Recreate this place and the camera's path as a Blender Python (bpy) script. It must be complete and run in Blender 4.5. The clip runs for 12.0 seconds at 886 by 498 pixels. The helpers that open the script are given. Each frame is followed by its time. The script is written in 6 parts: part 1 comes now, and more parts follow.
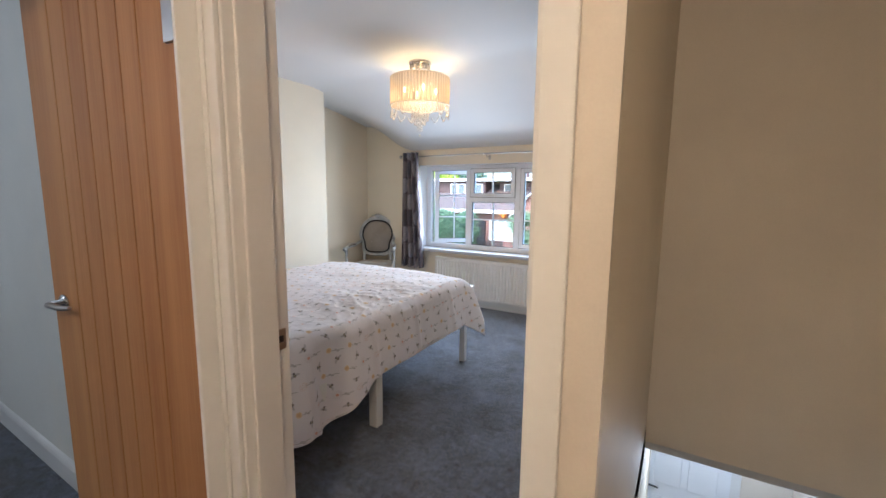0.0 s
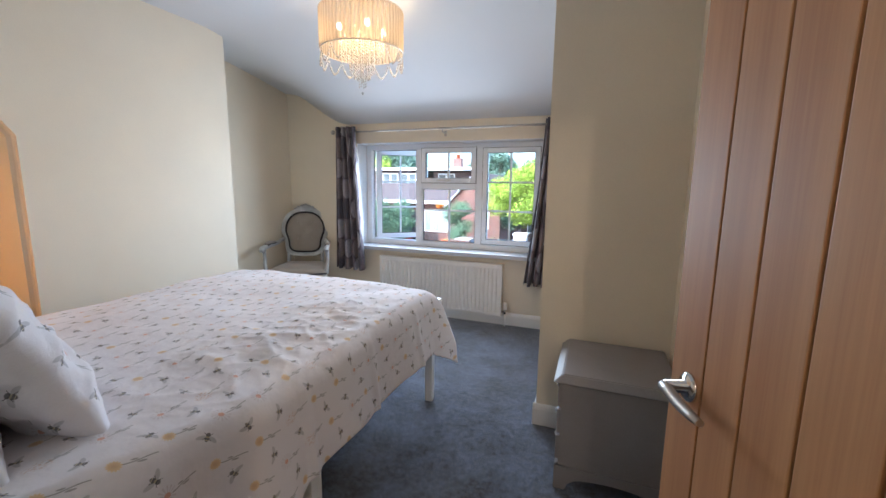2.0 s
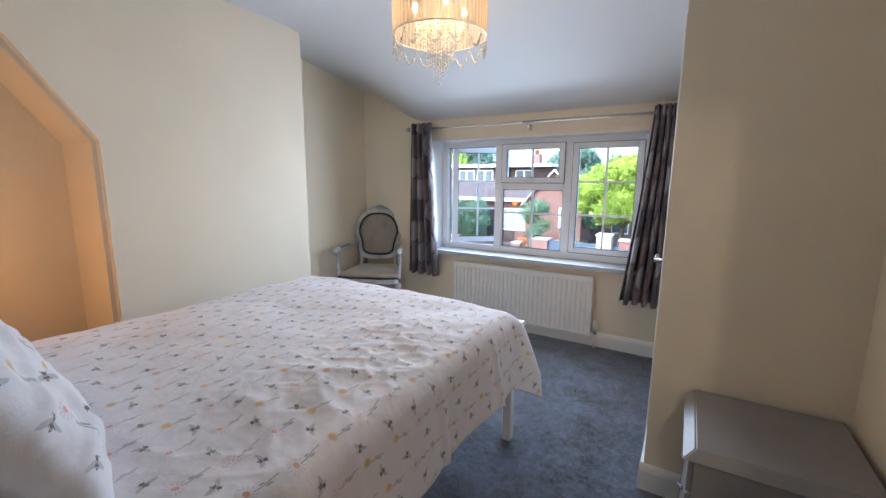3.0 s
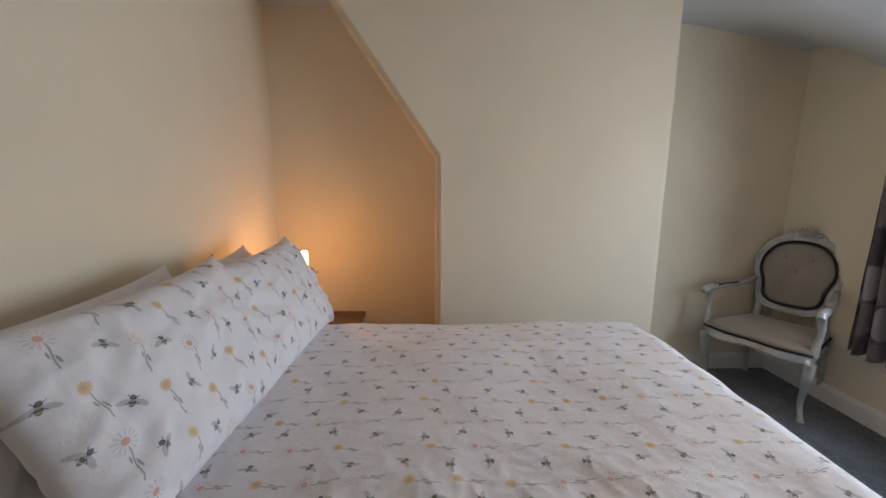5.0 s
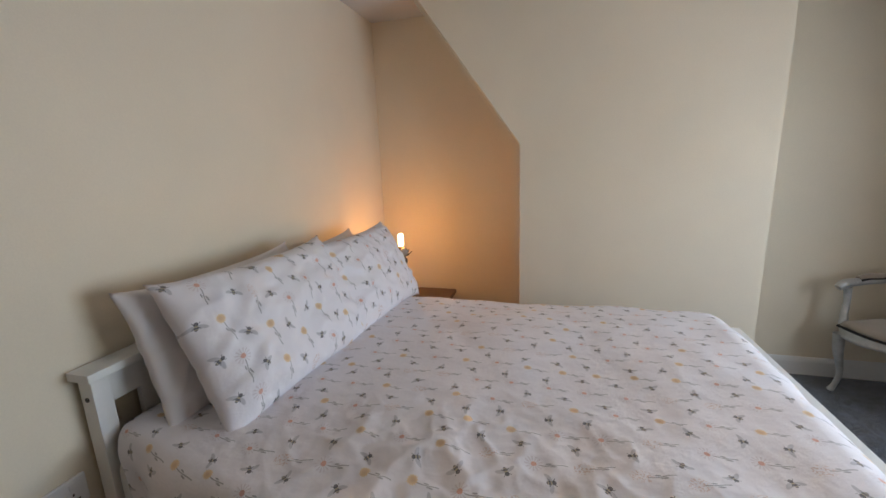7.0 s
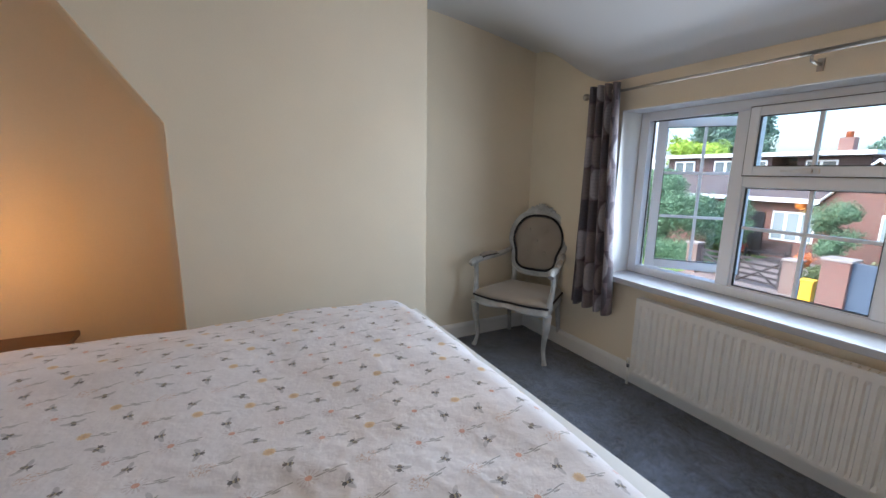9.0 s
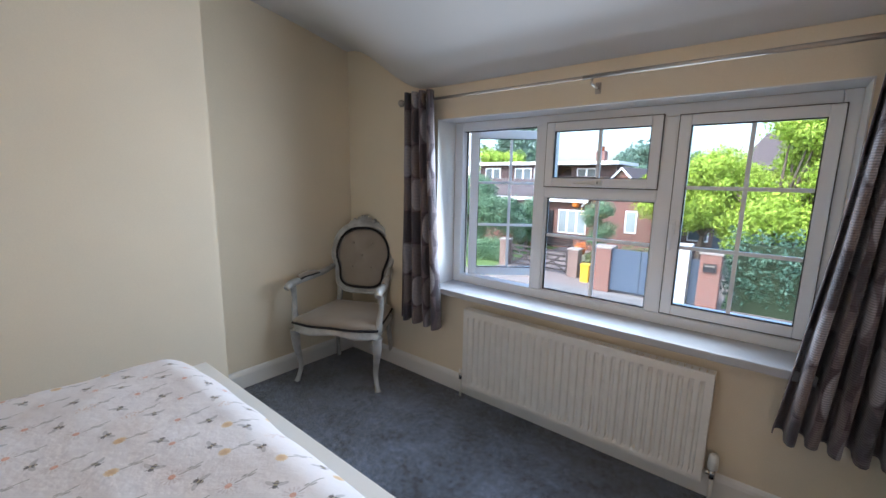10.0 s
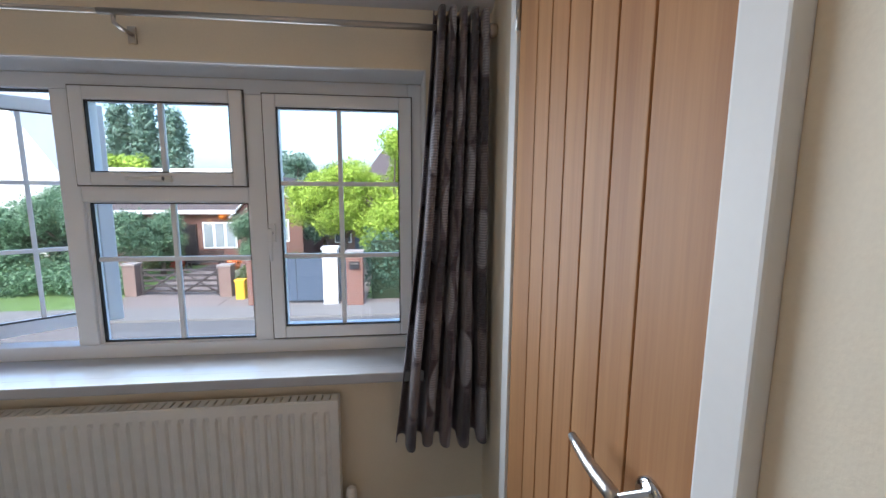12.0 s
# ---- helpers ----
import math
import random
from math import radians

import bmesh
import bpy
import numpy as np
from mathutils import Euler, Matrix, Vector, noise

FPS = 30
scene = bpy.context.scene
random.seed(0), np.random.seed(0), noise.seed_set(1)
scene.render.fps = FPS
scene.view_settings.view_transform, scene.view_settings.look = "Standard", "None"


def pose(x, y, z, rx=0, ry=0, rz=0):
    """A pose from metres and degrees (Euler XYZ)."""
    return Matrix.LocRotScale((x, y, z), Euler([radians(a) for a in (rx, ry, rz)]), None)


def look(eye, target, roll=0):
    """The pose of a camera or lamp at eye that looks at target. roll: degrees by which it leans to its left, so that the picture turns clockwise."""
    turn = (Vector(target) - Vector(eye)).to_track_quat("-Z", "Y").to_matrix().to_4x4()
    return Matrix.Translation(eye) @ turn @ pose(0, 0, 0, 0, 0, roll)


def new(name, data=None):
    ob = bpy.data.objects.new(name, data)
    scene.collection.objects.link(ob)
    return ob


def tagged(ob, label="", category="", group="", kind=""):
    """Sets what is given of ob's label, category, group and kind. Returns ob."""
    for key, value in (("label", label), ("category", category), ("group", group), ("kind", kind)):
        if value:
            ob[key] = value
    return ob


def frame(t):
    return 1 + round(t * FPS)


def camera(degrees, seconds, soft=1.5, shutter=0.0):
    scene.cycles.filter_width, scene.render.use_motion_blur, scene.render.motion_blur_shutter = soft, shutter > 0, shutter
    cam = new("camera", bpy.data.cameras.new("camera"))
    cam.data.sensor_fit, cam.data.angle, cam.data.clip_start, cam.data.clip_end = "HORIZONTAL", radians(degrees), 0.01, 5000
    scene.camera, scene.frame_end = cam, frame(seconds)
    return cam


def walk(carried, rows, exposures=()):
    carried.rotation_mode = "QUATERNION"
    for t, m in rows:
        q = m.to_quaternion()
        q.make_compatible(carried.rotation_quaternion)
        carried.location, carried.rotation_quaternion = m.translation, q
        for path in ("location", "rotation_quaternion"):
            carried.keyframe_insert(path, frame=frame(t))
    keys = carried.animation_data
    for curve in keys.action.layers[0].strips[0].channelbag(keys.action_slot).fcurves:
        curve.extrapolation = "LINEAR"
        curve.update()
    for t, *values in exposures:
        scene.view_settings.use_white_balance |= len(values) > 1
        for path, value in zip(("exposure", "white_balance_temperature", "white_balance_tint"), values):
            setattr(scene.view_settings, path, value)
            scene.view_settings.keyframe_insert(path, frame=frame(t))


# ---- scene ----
cam = camera(94.8, 12.0)
PATH = [
    (0, (0.852, 0.543, 1.333), (-0.148, 2.255, 1.066), 0.6),
    (0.5, (0.68, 0.713, 1.318), (-0.122, 2.525, 1.05), 0.7),
    (1, (0.524, 0.909, 1.291), (-0.197, 2.752, 1.004), 0.8),
    (1.5, (0.391, 1.081, 1.282), (-0.297, 2.934, 0.978), 0.7),
    (2, (0.282, 1.229, 1.276), (-0.414, 3.079, 0.968), 0.7),
    (2.5, (0.174, 1.367, 1.295), (-0.602, 3.183, 0.981), 0.7),
    (2.7, (0.156, 1.426, 1.298), (-0.702, 3.204, 0.979), 0.5),
    (4.5, (-0.165, 2.159, 1.384), (-2.042, 2.746, 1.022), 1.3),
    (5, (-0.134, 2.347, 1.383), (-2.101, 2.432, 1.031), 0.4),
    (5.5, (-0.062, 2.499, 1.419), (-1.987, 2.141, 1.012), -0.4),
    (6, (0.039, 2.555, 1.4), (-1.832, 1.978, 0.987), -1.7),
    (6.5, (0.076, 2.606, 1.425), (-1.776, 1.983, 1.0), -1.5),
    (6.7, (0.062, 2.624, 1.424), (-1.797, 2.020, 1.001), -1.8),
    (8.5, (-0.051, 2.695, 1.29), (-1.964, 3.147, 0.92), 0.4),
    (9, (-0.199, 2.676, 1.301), (-1.942, 3.583, 0.927), 0.8),
    (9.5, (-0.32, 2.818, 1.313), (-1.835, 4.074, 0.956), 1.1),
    (10, (-0.376, 2.908, 1.335), (-1.62, 4.437, 0.993), 1.0),
    (10.5, (-0.418, 2.944, 1.333), (-1.347, 4.683, 1.003), 0.9),
    (11, (-0.469, 3.002, 1.292), (-1.037, 4.893, 0.976), 0.6),
    (11.5, (-0.423, 3.179, 1.273), (-0.615, 5.144, 0.956), 0.3),
    (12, (-0.279, 3.444, 1.284), (-0.054, 5.412, 1.007), 0.3),
]
EXPOSURES = [(0.0, 3.0, 5700, 9), (1.0, 2.92, 5700, 9), (1.5, 2.88, 5700, 9), (2.5, 2.88, 5500, 9), (4.5, 2.16, 6050, 9), (6.5, 2.28, 6100, 10), (8.5, 2.32, 5850, 9), (9.5, 2.26, 5850, 9), (10.5, 2.36, 5900, 9), (11.5, 2.22, 5900, 9), (12.0, 2.08, 6000, 10)]
walk(cam, [(t, look(eye, target, roll)) for t, eye, target, roll in PATH], EXPOSURES)

# ---- light ----
world = bpy.data.worlds.new("sky")
scene.world = world
world.use_nodes = True
_wt = world.node_tree
_sky = _wt.nodes.new("ShaderNodeTexSky")
_sky.sky_type = "NISHITA"
_sky.sun_disc = False
_sky.sun_elevation = radians(48)
_sky.sun_rotation = radians(200)
_sky.dust_density = 4.0
_wt.links.new(_sky.outputs[0], _wt.nodes["Background"].inputs[0])
_wt.nodes["Background"].inputs[1].default_value = 0.15

_sun = bpy.data.lights.new("sun", "SUN")
_sun.energy, _sun.angle, _sun.color = 0.45, radians(12), (1.0, 0.96, 0.9)
new("sun", _sun).matrix_world = look((0, -30, 40), (6, 5, 0))

LAMP = (-1.08, 3.45)          # centre of the ceiling light
ROOF = 2.39                   # flat part of the ceiling


def bulb_light(name, at, watts, colour, size=0.03):
    data = bpy.data.lights.new(name, "POINT")
    data.energy, data.color, data.shadow_soft_size = watts, colour, size
    new(name, data).location = at


WARM = (1.0, 0.66, 0.30)
for k in range(4):
    a = radians(45 + 90 * k)
    bulb_light("lamp_bulb_light", (LAMP[0] + 0.13 * math.cos(a), LAMP[1] + 0.13 * math.sin(a), 2.115), 0.36, WARM, 0.06)
_day = bpy.data.lights.new("window_daylight", "AREA")
_day.shape, _day.size, _day.size_y, _day.energy, _day.color = "RECTANGLE", 1.50, 0.82, 5.8, (0.86, 0.935, 1.0)
_day.spread = radians(160)
new("window_daylight", _day).matrix_world = look((-1.20, 4.95, 1.20), (-1.15, 0.0, 0.65))
bulb_light("table_lamp_light", (-2.45, 1.655, 0.925), 0.74, (1.0, 0.37, 0.055), 0.02)
bulb_light("landing_light", (0.82, -0.30, 2.28), 6.0, (1.0, 0.72, 0.46), 0.05)
bulb_light("hall_light", (1.3, 4.0, -0.7), 2.6, (0.75, 0.85, 1.0), 0.1)
bulb_light("side_room_light", (-1.9, -0.8, 2.0), 2.8, (0.88, 0.93, 1.0), 0.2)


# ---- material tools ----
class Tree:
    """A few short calls for building a node material."""

    def __init__(self, name):
        self.mat = bpy.data.materials.new(name)
        self.mat.use_nodes = True
        self.t = self.mat.node_tree
        self.bsdf = self.t.nodes["Principled BSDF"]
        self.out = self.t.nodes["Material Output"]

    def node(self, kind, **values):
        n = self.t.nodes.new("ShaderNode" + kind)
        for key, value in values.items():
            if key.startswith("i_"):
                self.put(n.inputs[key[2:].replace("_", " ")], value)
            elif key == "op":
                n.operation = value
            elif key == "dims":
                n.voronoi_dimensions = value
            elif key == "wave":
                n.bands_direction = value
        return n

    def put(self, socket, value):
        if isinstance(value, bpy.types.NodeSocket):
            self.t.links.new(value, socket)
        else:
            socket.default_value = value

    def m(self, op, a, b=0.0, c=0.0):
        n = self.t.nodes.new("ShaderNodeMath")
        n.operation = op
        for k, v in enumerate((a, b, c)):
            self.put(n.inputs[k], v)
        return n.outputs[0]

    def mix(self, fac, a, b):
        n = self.t.nodes.new("ShaderNodeMix")
        n.data_type = "RGBA"
        self.put(n.inputs[0], fac)
        for socket, v in ((n.inputs[6], a), (n.inputs[7], b)):
            self.put(socket, v if isinstance(v, bpy.types.NodeSocket) else (*v, 1.0))
        return n.outputs[2]

    def coords(self, which="Object", scale=(1, 1, 1)):
        tc = self.t.nodes.new("ShaderNodeTexCoord")
        mp = self.t.nodes.new("ShaderNodeMapping")
        self.t.links.new(tc.outputs[which], mp.inputs[0])
        mp.inputs["Scale"].default_value = scale
        return mp.outputs[0]

    def world_coords(self, scale=(1, 1, 1)):
        g = self.t.nodes.new("ShaderNodeNewGeometry")
        mp = self.t.nodes.new("ShaderNodeMapping")
        self.t.links.new(g.outputs["Position"], mp.inputs[0])
        mp.inputs["Scale"].default_value = scale
        return mp.outputs[0]

    def noise(self, vec, scale, detail=3.0, rough=0.55):
        n = self.node("TexNoise", i_Scale=scale, i_Detail=detail, i_Roughness=rough)
        self.t.links.new(vec, n.inputs["Vector"])
        return n.outputs[0]

    def step(self, value, lo, hi):
        n = self.t.nodes.new("ShaderNodeMapRange")
        self.put(n.inputs[0], value)
        n.inputs[1].default_value, n.inputs[2].default_value = lo, hi
        return n.outputs[0]

    def bump(self, height, strength=0.3, distance=0.002):
        n = self.node("Bump", i_Strength=strength, i_Distance=distance)
        self.t.links.new(height, n.inputs["Height"])
        self.t.links.new(n.outputs[0], self.bsdf.inputs["Normal"])

    def done(self, color=None, rough=None, metal=0.0, **more):
        if color is not None:
            self.put(self.bsdf.inputs["Base Color"], color if isinstance(color, bpy.types.NodeSocket) else (*color, 1.0))
        if rough is not None:
            self.put(self.bsdf.inputs["Roughness"], rough)
        self.bsdf.inputs["Metallic"].default_value = metal
        for key, value in more.items():
            self.put(self.bsdf.inputs[key.replace("_", " ")], value)
        return self.mat


def paint(name, color, rough=0.6, vary=0.06, grain=180.0, bump=0.12, coarse=1.6):
    t = Tree(name)
    w = t.world_coords()
    big = t.noise(w, coarse, 4)
    fine = t.noise(w, grain, 2)
    f = t.m("ADD", t.m("MULTIPLY", big, 0.7), t.m("MULTIPLY", fine, 0.3))
    lo = tuple(c * (1 - vary) for c in color)
    hi = tuple(min(1, c * (1 + vary)) for c in color)
    t.bump(t.m("ADD", fine, t.m("MULTIPLY", t.noise(w, 9.0, 3), 1.5)), bump, 0.002)
    return t.done(t.mix(t.step(f, 0.3, 0.7), lo, hi), t.m("ADD", rough - 0.05, t.m("MULTIPLY", big, 0.1)))


def plain(name, color, rough=0.5, metal=0.0, **more):
    t = Tree(name)
    n = t.noise(t.coords(), 14.0, 4)
    lo = tuple(c * 0.9 for c in color)
    hi = tuple(min(1, c * 1.08) for c in color)
    return t.done(t.mix(n, lo, hi), t.m("ADD", rough - 0.06, t.m("MULTIPLY", n, 0.12)), metal, **more)


def wood(name, dark, light, rough=0.38, along="z", fine=1.0):
    """Straight-grained wood: long streaks along one axis."""
    t = Tree(name)
    s = {"z": (26, 26, 0.8), "x": (0.8, 26, 26), "y": (26, 0.8, 26)}[along]
    info = t.t.nodes.new("ShaderNodeObjectInfo")
    tc = t.t.nodes.new("ShaderNodeTexCoord")
    vm = t.t.nodes.new("ShaderNodeVectorMath")
    vm.operation = "ADD"
    t.t.links.new(tc.outputs["Object"], vm.inputs[0])
    sc = t.m("MULTIPLY", info.outputs["Random"], 40.0)
    t.t.links.new(sc, vm.inputs[1])
    mp = t.t.nodes.new("ShaderNodeMapping")
    mp.inputs["Scale"].default_value = s
    t.t.links.new(vm.outputs[0], mp.inputs[0])
    v = mp.outputs[0]
    a = t.noise(v, 0.55, 5, 0.6)
    b = t.noise(v, 6.0 * fine, 4, 0.7)
    g = t.m("ADD", t.m("MULTIPLY", a, 0.7), t.m("MULTIPLY", b, 0.3))
    g = t.m("ADD", g, t.m("MULTIPLY", t.m("SUBTRACT", info.outputs["Random"], 0.5), 0.12))
    t.bump(b, 0.15, 0.0008)
    return t.done(t.mix(t.step(g, 0.32, 0.68), dark, light), t.m("ADD", rough, t.m("MULTIPLY", b, 0.12)))


WALL = paint("cream_wall_paint", (0.77, 0.69, 0.55), 0.62)
CEIL = paint("white_ceiling_paint", (0.63, 0.64, 0.655), 0.75, 0.03)
TRIM = paint("white_satin_paint", (0.78, 0.78, 0.77), 0.56, 0.03, 60, 0.05)
LANDWALL = paint("landing_wall_paint", (0.70, 0.64, 0.565), 0.65)
STAIRWALL = paint("stair_wall_paint", (0.75, 0.69, 0.60), 0.65)
SIDEWALL = paint("side_room_paint", (0.76, 0.76, 0.72), 0.65)
PINE = wood("oiled_oak_planks", (0.33, 0.145, 0.055), (0.50, 0.27, 0.115), 0.54)
PINE_EDGE = wood("oak_lipping", (0.30, 0.145, 0.05), (0.44, 0.24, 0.10))
GROOVE = plain("dark_groove", (0.06, 0.025, 0.01), 0.8)
UPVC = paint("white_upvc", (0.85, 0.87, 0.90), 0.3, 0.015, 60, 0.03)
GASKET_SHADOW = plain("grey_gasket_shadow", (0.13, 0.125, 0.12), 0.7)
SEAL = plain("black_rubber_seal", (0.02, 0.02, 0.02), 0.6)
SILLMAT = plain("glossy_white_sill", (0.50, 0.52, 0.56), 0.06)
ENAMEL = plain("white_enamel", (0.80, 0.79, 0.76), 0.3)
CHROME = plain("polished_chrome", (0.62, 0.62, 0.62), 0.12, 1.0)
SATIN = plain("satin_nickel", (0.50, 0.47, 0.44), 0.34, 1.0)
BEDWHITE = paint("bed_white_paint", (0.76, 0.76, 0.75), 0.4, 0.03, 80, 0.06)
SHEET = paint("plain_white_cotton", (0.75, 0.73, 0.75), 0.85, 0.03, 700, 0.25)
MATTRESS = plain("pale_mattress", (0.6, 0.6, 0.6), 0.8)
DARKWOOD = plain("dark_brown_wood", (0.09, 0.045, 0.025), 0.4)
CHARCOAL = plain("black_piping", (0.008, 0.007, 0.012), 0.6)


def carpet():
    t = Tree("blue_grey_carpet")
    w = t.world_coords()
    big = t.noise(w, 3.2, 7, 0.76)
    mid = t.noise(w, 30.0, 6, 0.8)
    fine = t.noise(w, 420.0, 2)
    g = t.m("ADD", t.m("MULTIPLY", big, 0.48), t.m("ADD", t.m("MULTIPLY", mid, 0.52), t.m("MULTIPLY", fine, 0.12)))
    t.bump(t.m("ADD", t.m("MULTIPLY", fine, 1.0), t.m("MULTIPLY", mid, 0.6)), 0.7, 0.006)
    return t.done(t.mix(t.step(g, 0.47, 0.68), (0.004, 0.006, 0.013), (0.128, 0.160, 0.238)), 0.95, Sheen_Weight=0.4)


CARPET = carpet()


def printed_cotton(name, cells):
    """White cotton printed with rows of small bees and of flowers on thin stems; the stems run along u."""
    t = Tree(name)
    xyz = t.node("SeparateXYZ")
    t.t.links.new(t.coords("UV", (cells, cells, cells)), xyz.inputs[0])
    layer = (0.78, 0.755, 0.795)

    def cell_grid(du, dv, jitter):
        """Staggered cells: position from each one's motif, and three random numbers of it."""
        v = t.m("ADD", xyz.outputs[1], dv)
        row = t.m("FLOOR", v)
        shift = t.m("FRACT", t.m("MULTIPLY", row, 0.381))
        u = t.m("ADD", t.m("ADD", xyz.outputs[0], du), shift)
        col = t.m("FLOOR", u)
        ids = t.node("CombineXYZ")
        t.put(ids.inputs[0], col)
        t.put(ids.inputs[1], row)
        ids.inputs[2].default_value = dv * 7
        wn = t.node("TexWhiteNoise")
        t.t.links.new(ids.outputs[0], wn.inputs["Vector"])
        rgb = t.node("SeparateColor")
        t.t.links.new(wn.outputs["Color"], rgb.inputs[0])
        r1, r2, r3 = rgb.outputs[0], rgb.outputs[1], rgb.outputs[2]
        x = t.m("SUBTRACT", t.m("SUBTRACT", u, col), t.m("ADD", 0.5 - jitter, t.m("MULTIPLY", r2, 2 * jitter)))
        y = t.m("SUBTRACT", t.m("SUBTRACT", v, row), t.m("ADD", 0.5 - jitter, t.m("MULTIPLY", r3, 2 * jitter)))
        return x, y, r1, r2, r3

    def turned(x, y, a):
        ca, sa = t.m("COSINE", a), t.m("SINE", a)
        return (t.m("ADD", t.m("MULTIPLY", x, ca), t.m("MULTIPLY", y, sa)),
                t.m("SUBTRACT", t.m("MULTIPLY", y, ca), t.m("MULTIPLY", x, sa)))

    def blob(x, y, cx, cy, rx, ry, soft=0.25):
        ex = t.m("DIVIDE", t.m("SUBTRACT", x, cx), rx)
        ey = t.m("DIVIDE", t.m("SUBTRACT", y, cy), ry)
        e = t.m("ADD", t.m("MULTIPLY", ex, ex), t.m("MULTIPLY", ey, ey))
        return t.m("SUBTRACT", 1.0, t.step(e, 1.0 - soft, 1.0 + soft))

    # flowers
    x, y, r1, r2, r3 = cell_grid(0.15, 0.5, 0.05)
    x = t.m("ADD", x, 0.27)
    x, y = turned(x, y, t.m("MULTIPLY", t.m("SUBTRACT", r1, 0.5), 0.5))
    bend = t.m("MULTIPLY", t.m("SINE", t.m("MULTIPLY", x, 8.0)), 0.022)
    line = t.m("SUBTRACT", 1.0, t.step(t.m("ABSOLUTE", t.m("SUBTRACT", y, bend)), 0.008, 0.016))
    seg = t.m("MULTIPLY", t.m("GREATER_THAN", x, 0.10), t.m("LESS_THAN", x, t.m("ADD", 0.52, t.m("MULTIPLY", r3, 0.18))))
    leaf = t.m("MAXIMUM", blob(x, y, 0.40, 0.045, 0.075, 0.020), blob(x, y, 0.30, -0.030, 0.060, 0.018))
    layer = t.mix(t.m("MULTIPLY", t.m("MAXIMUM", t.m("MULTIPLY", line, seg), leaf), 0.74), layer, (0.25, 0.25, 0.26))
    ang = t.m("ARCTAN2", y, x)
    rad = t.m("SQRT", t.m("ADD", t.m("MULTIPLY", x, x), t.m("MULTIPLY", y, y)))
    yellow = t.m("GREATER_THAN", r1, 0.66)
    twig = t.m("LESS_THAN", r1, 0.2)
    daisy = t.m("SUBTRACT", 1.0, t.m("MAXIMUM", yellow, twig))
    spoke = t.m("SINE", t.m("MULTIPLY", ang, 13.0))
    head = t.m("LESS_THAN", rad, t.m("ADD", 0.108, t.m("MULTIPLY", spoke, 0.016)))
    layer = t.mix(t.m("MULTIPLY", t.m("MULTIPLY", head, yellow), 0.68), layer, t.mix(t.step(rad, 0.02, 0.11), (0.56, 0.30, 0.06), (0.74, 0.50, 0.16)))
    ring = t.m("MULTIPLY", t.m("LESS_THAN", rad, 0.19), t.m("GREATER_THAN", spoke, 0.25))
    layer = t.mix(t.m("MULTIPLY", t.m("MULTIPLY", ring, daisy), 0.42), layer, (0.52, 0.44, 0.46))
    heart = t.m("LESS_THAN", rad, 0.060)
    layer = t.mix(t.m("MULTIPLY", t.m("MULTIPLY", heart, daisy), 0.75), layer, (0.66, 0.30, 0.19))
    speck = t.noise(t.coords("UV", (cells, cells, cells)), 22.0, 1)
    spray = t.m("MULTIPLY", blob(x, y, 0.0, 0.0, 0.22, 0.15), t.m("GREATER_THAN", speck, 0.56))
    layer = t.mix(t.m("MULTIPLY", t.m("MULTIPLY", spray, twig), 0.65), layer, (0.60, 0.42, 0.35))

    # bees, each turned its own way
    x, y, r1, r2, r3 = cell_grid(0.0, 0.0, 0.14)
    x, y = turned(x, y, t.m("MULTIPLY", t.m("SUBTRACT", r1, 0.5), 7.0))
    fx, fy = turned(x, t.m("ABSOLUTE", y), 0.45)
    wings = t.m("MAXIMUM", blob(fx, fy, 0.010, 0.125, 0.042, 0.105), blob(x, t.m("ABSOLUTE", y), -0.055, 0.080, 0.032, 0.060))
    layer = t.mix(t.m("MULTIPLY", wings, 0.48), layer, (0.26, 0.26, 0.29))
    leg = t.m("LESS_THAN", t.m("ABSOLUTE", t.m("SUBTRACT", t.m("ABSOLUTE", x), t.m("MULTIPLY", t.m("ABSOLUTE", y), 0.9))), 0.010)
    reach = t.m("MULTIPLY", t.m("LESS_THAN", t.m("ABSOLUTE", y), 0.085), leg)
    layer = t.mix(t.m("MULTIPLY", reach, 0.7), layer, (0.08, 0.08, 0.09))
    body = t.m("MAXIMUM", blob(x, y, -0.050, 0.0, 0.066, 0.043), blob(x, y, 0.036, 0.0, 0.048, 0.046))
    band = t.m("LESS_THAN", t.m("ABSOLUTE", t.m("ADD", x, 0.012)), 0.016)
    stripe = t.m("MAXIMUM", band, t.m("LESS_THAN", t.m("ABSOLUTE", t.m("ADD", x, 0.080)), 0.009))
    layer = t.mix(t.m("MULTIPLY", body, 0.84), layer, t.mix(stripe, (0.055, 0.05, 0.055), (0.42, 0.36, 0.24)))
    w = t.coords("UV")
    weave = t.noise(w, 900.0, 2)
    crease = t.noise(w, 14.0, 6, 0.62)
    t.bump(t.m("ADD", t.m("MULTIPLY", weave, 0.06), crease), 0.40, 0.014)
    return t.done(layer, 0.85, Sheen_Weight=0.15)


PRINT = printed_cotton("bee_and_flower_cotton", 8.6)
PRINT_PILLOW = printed_cotton("bee_and_flower_pillow_cotton", 8.2)


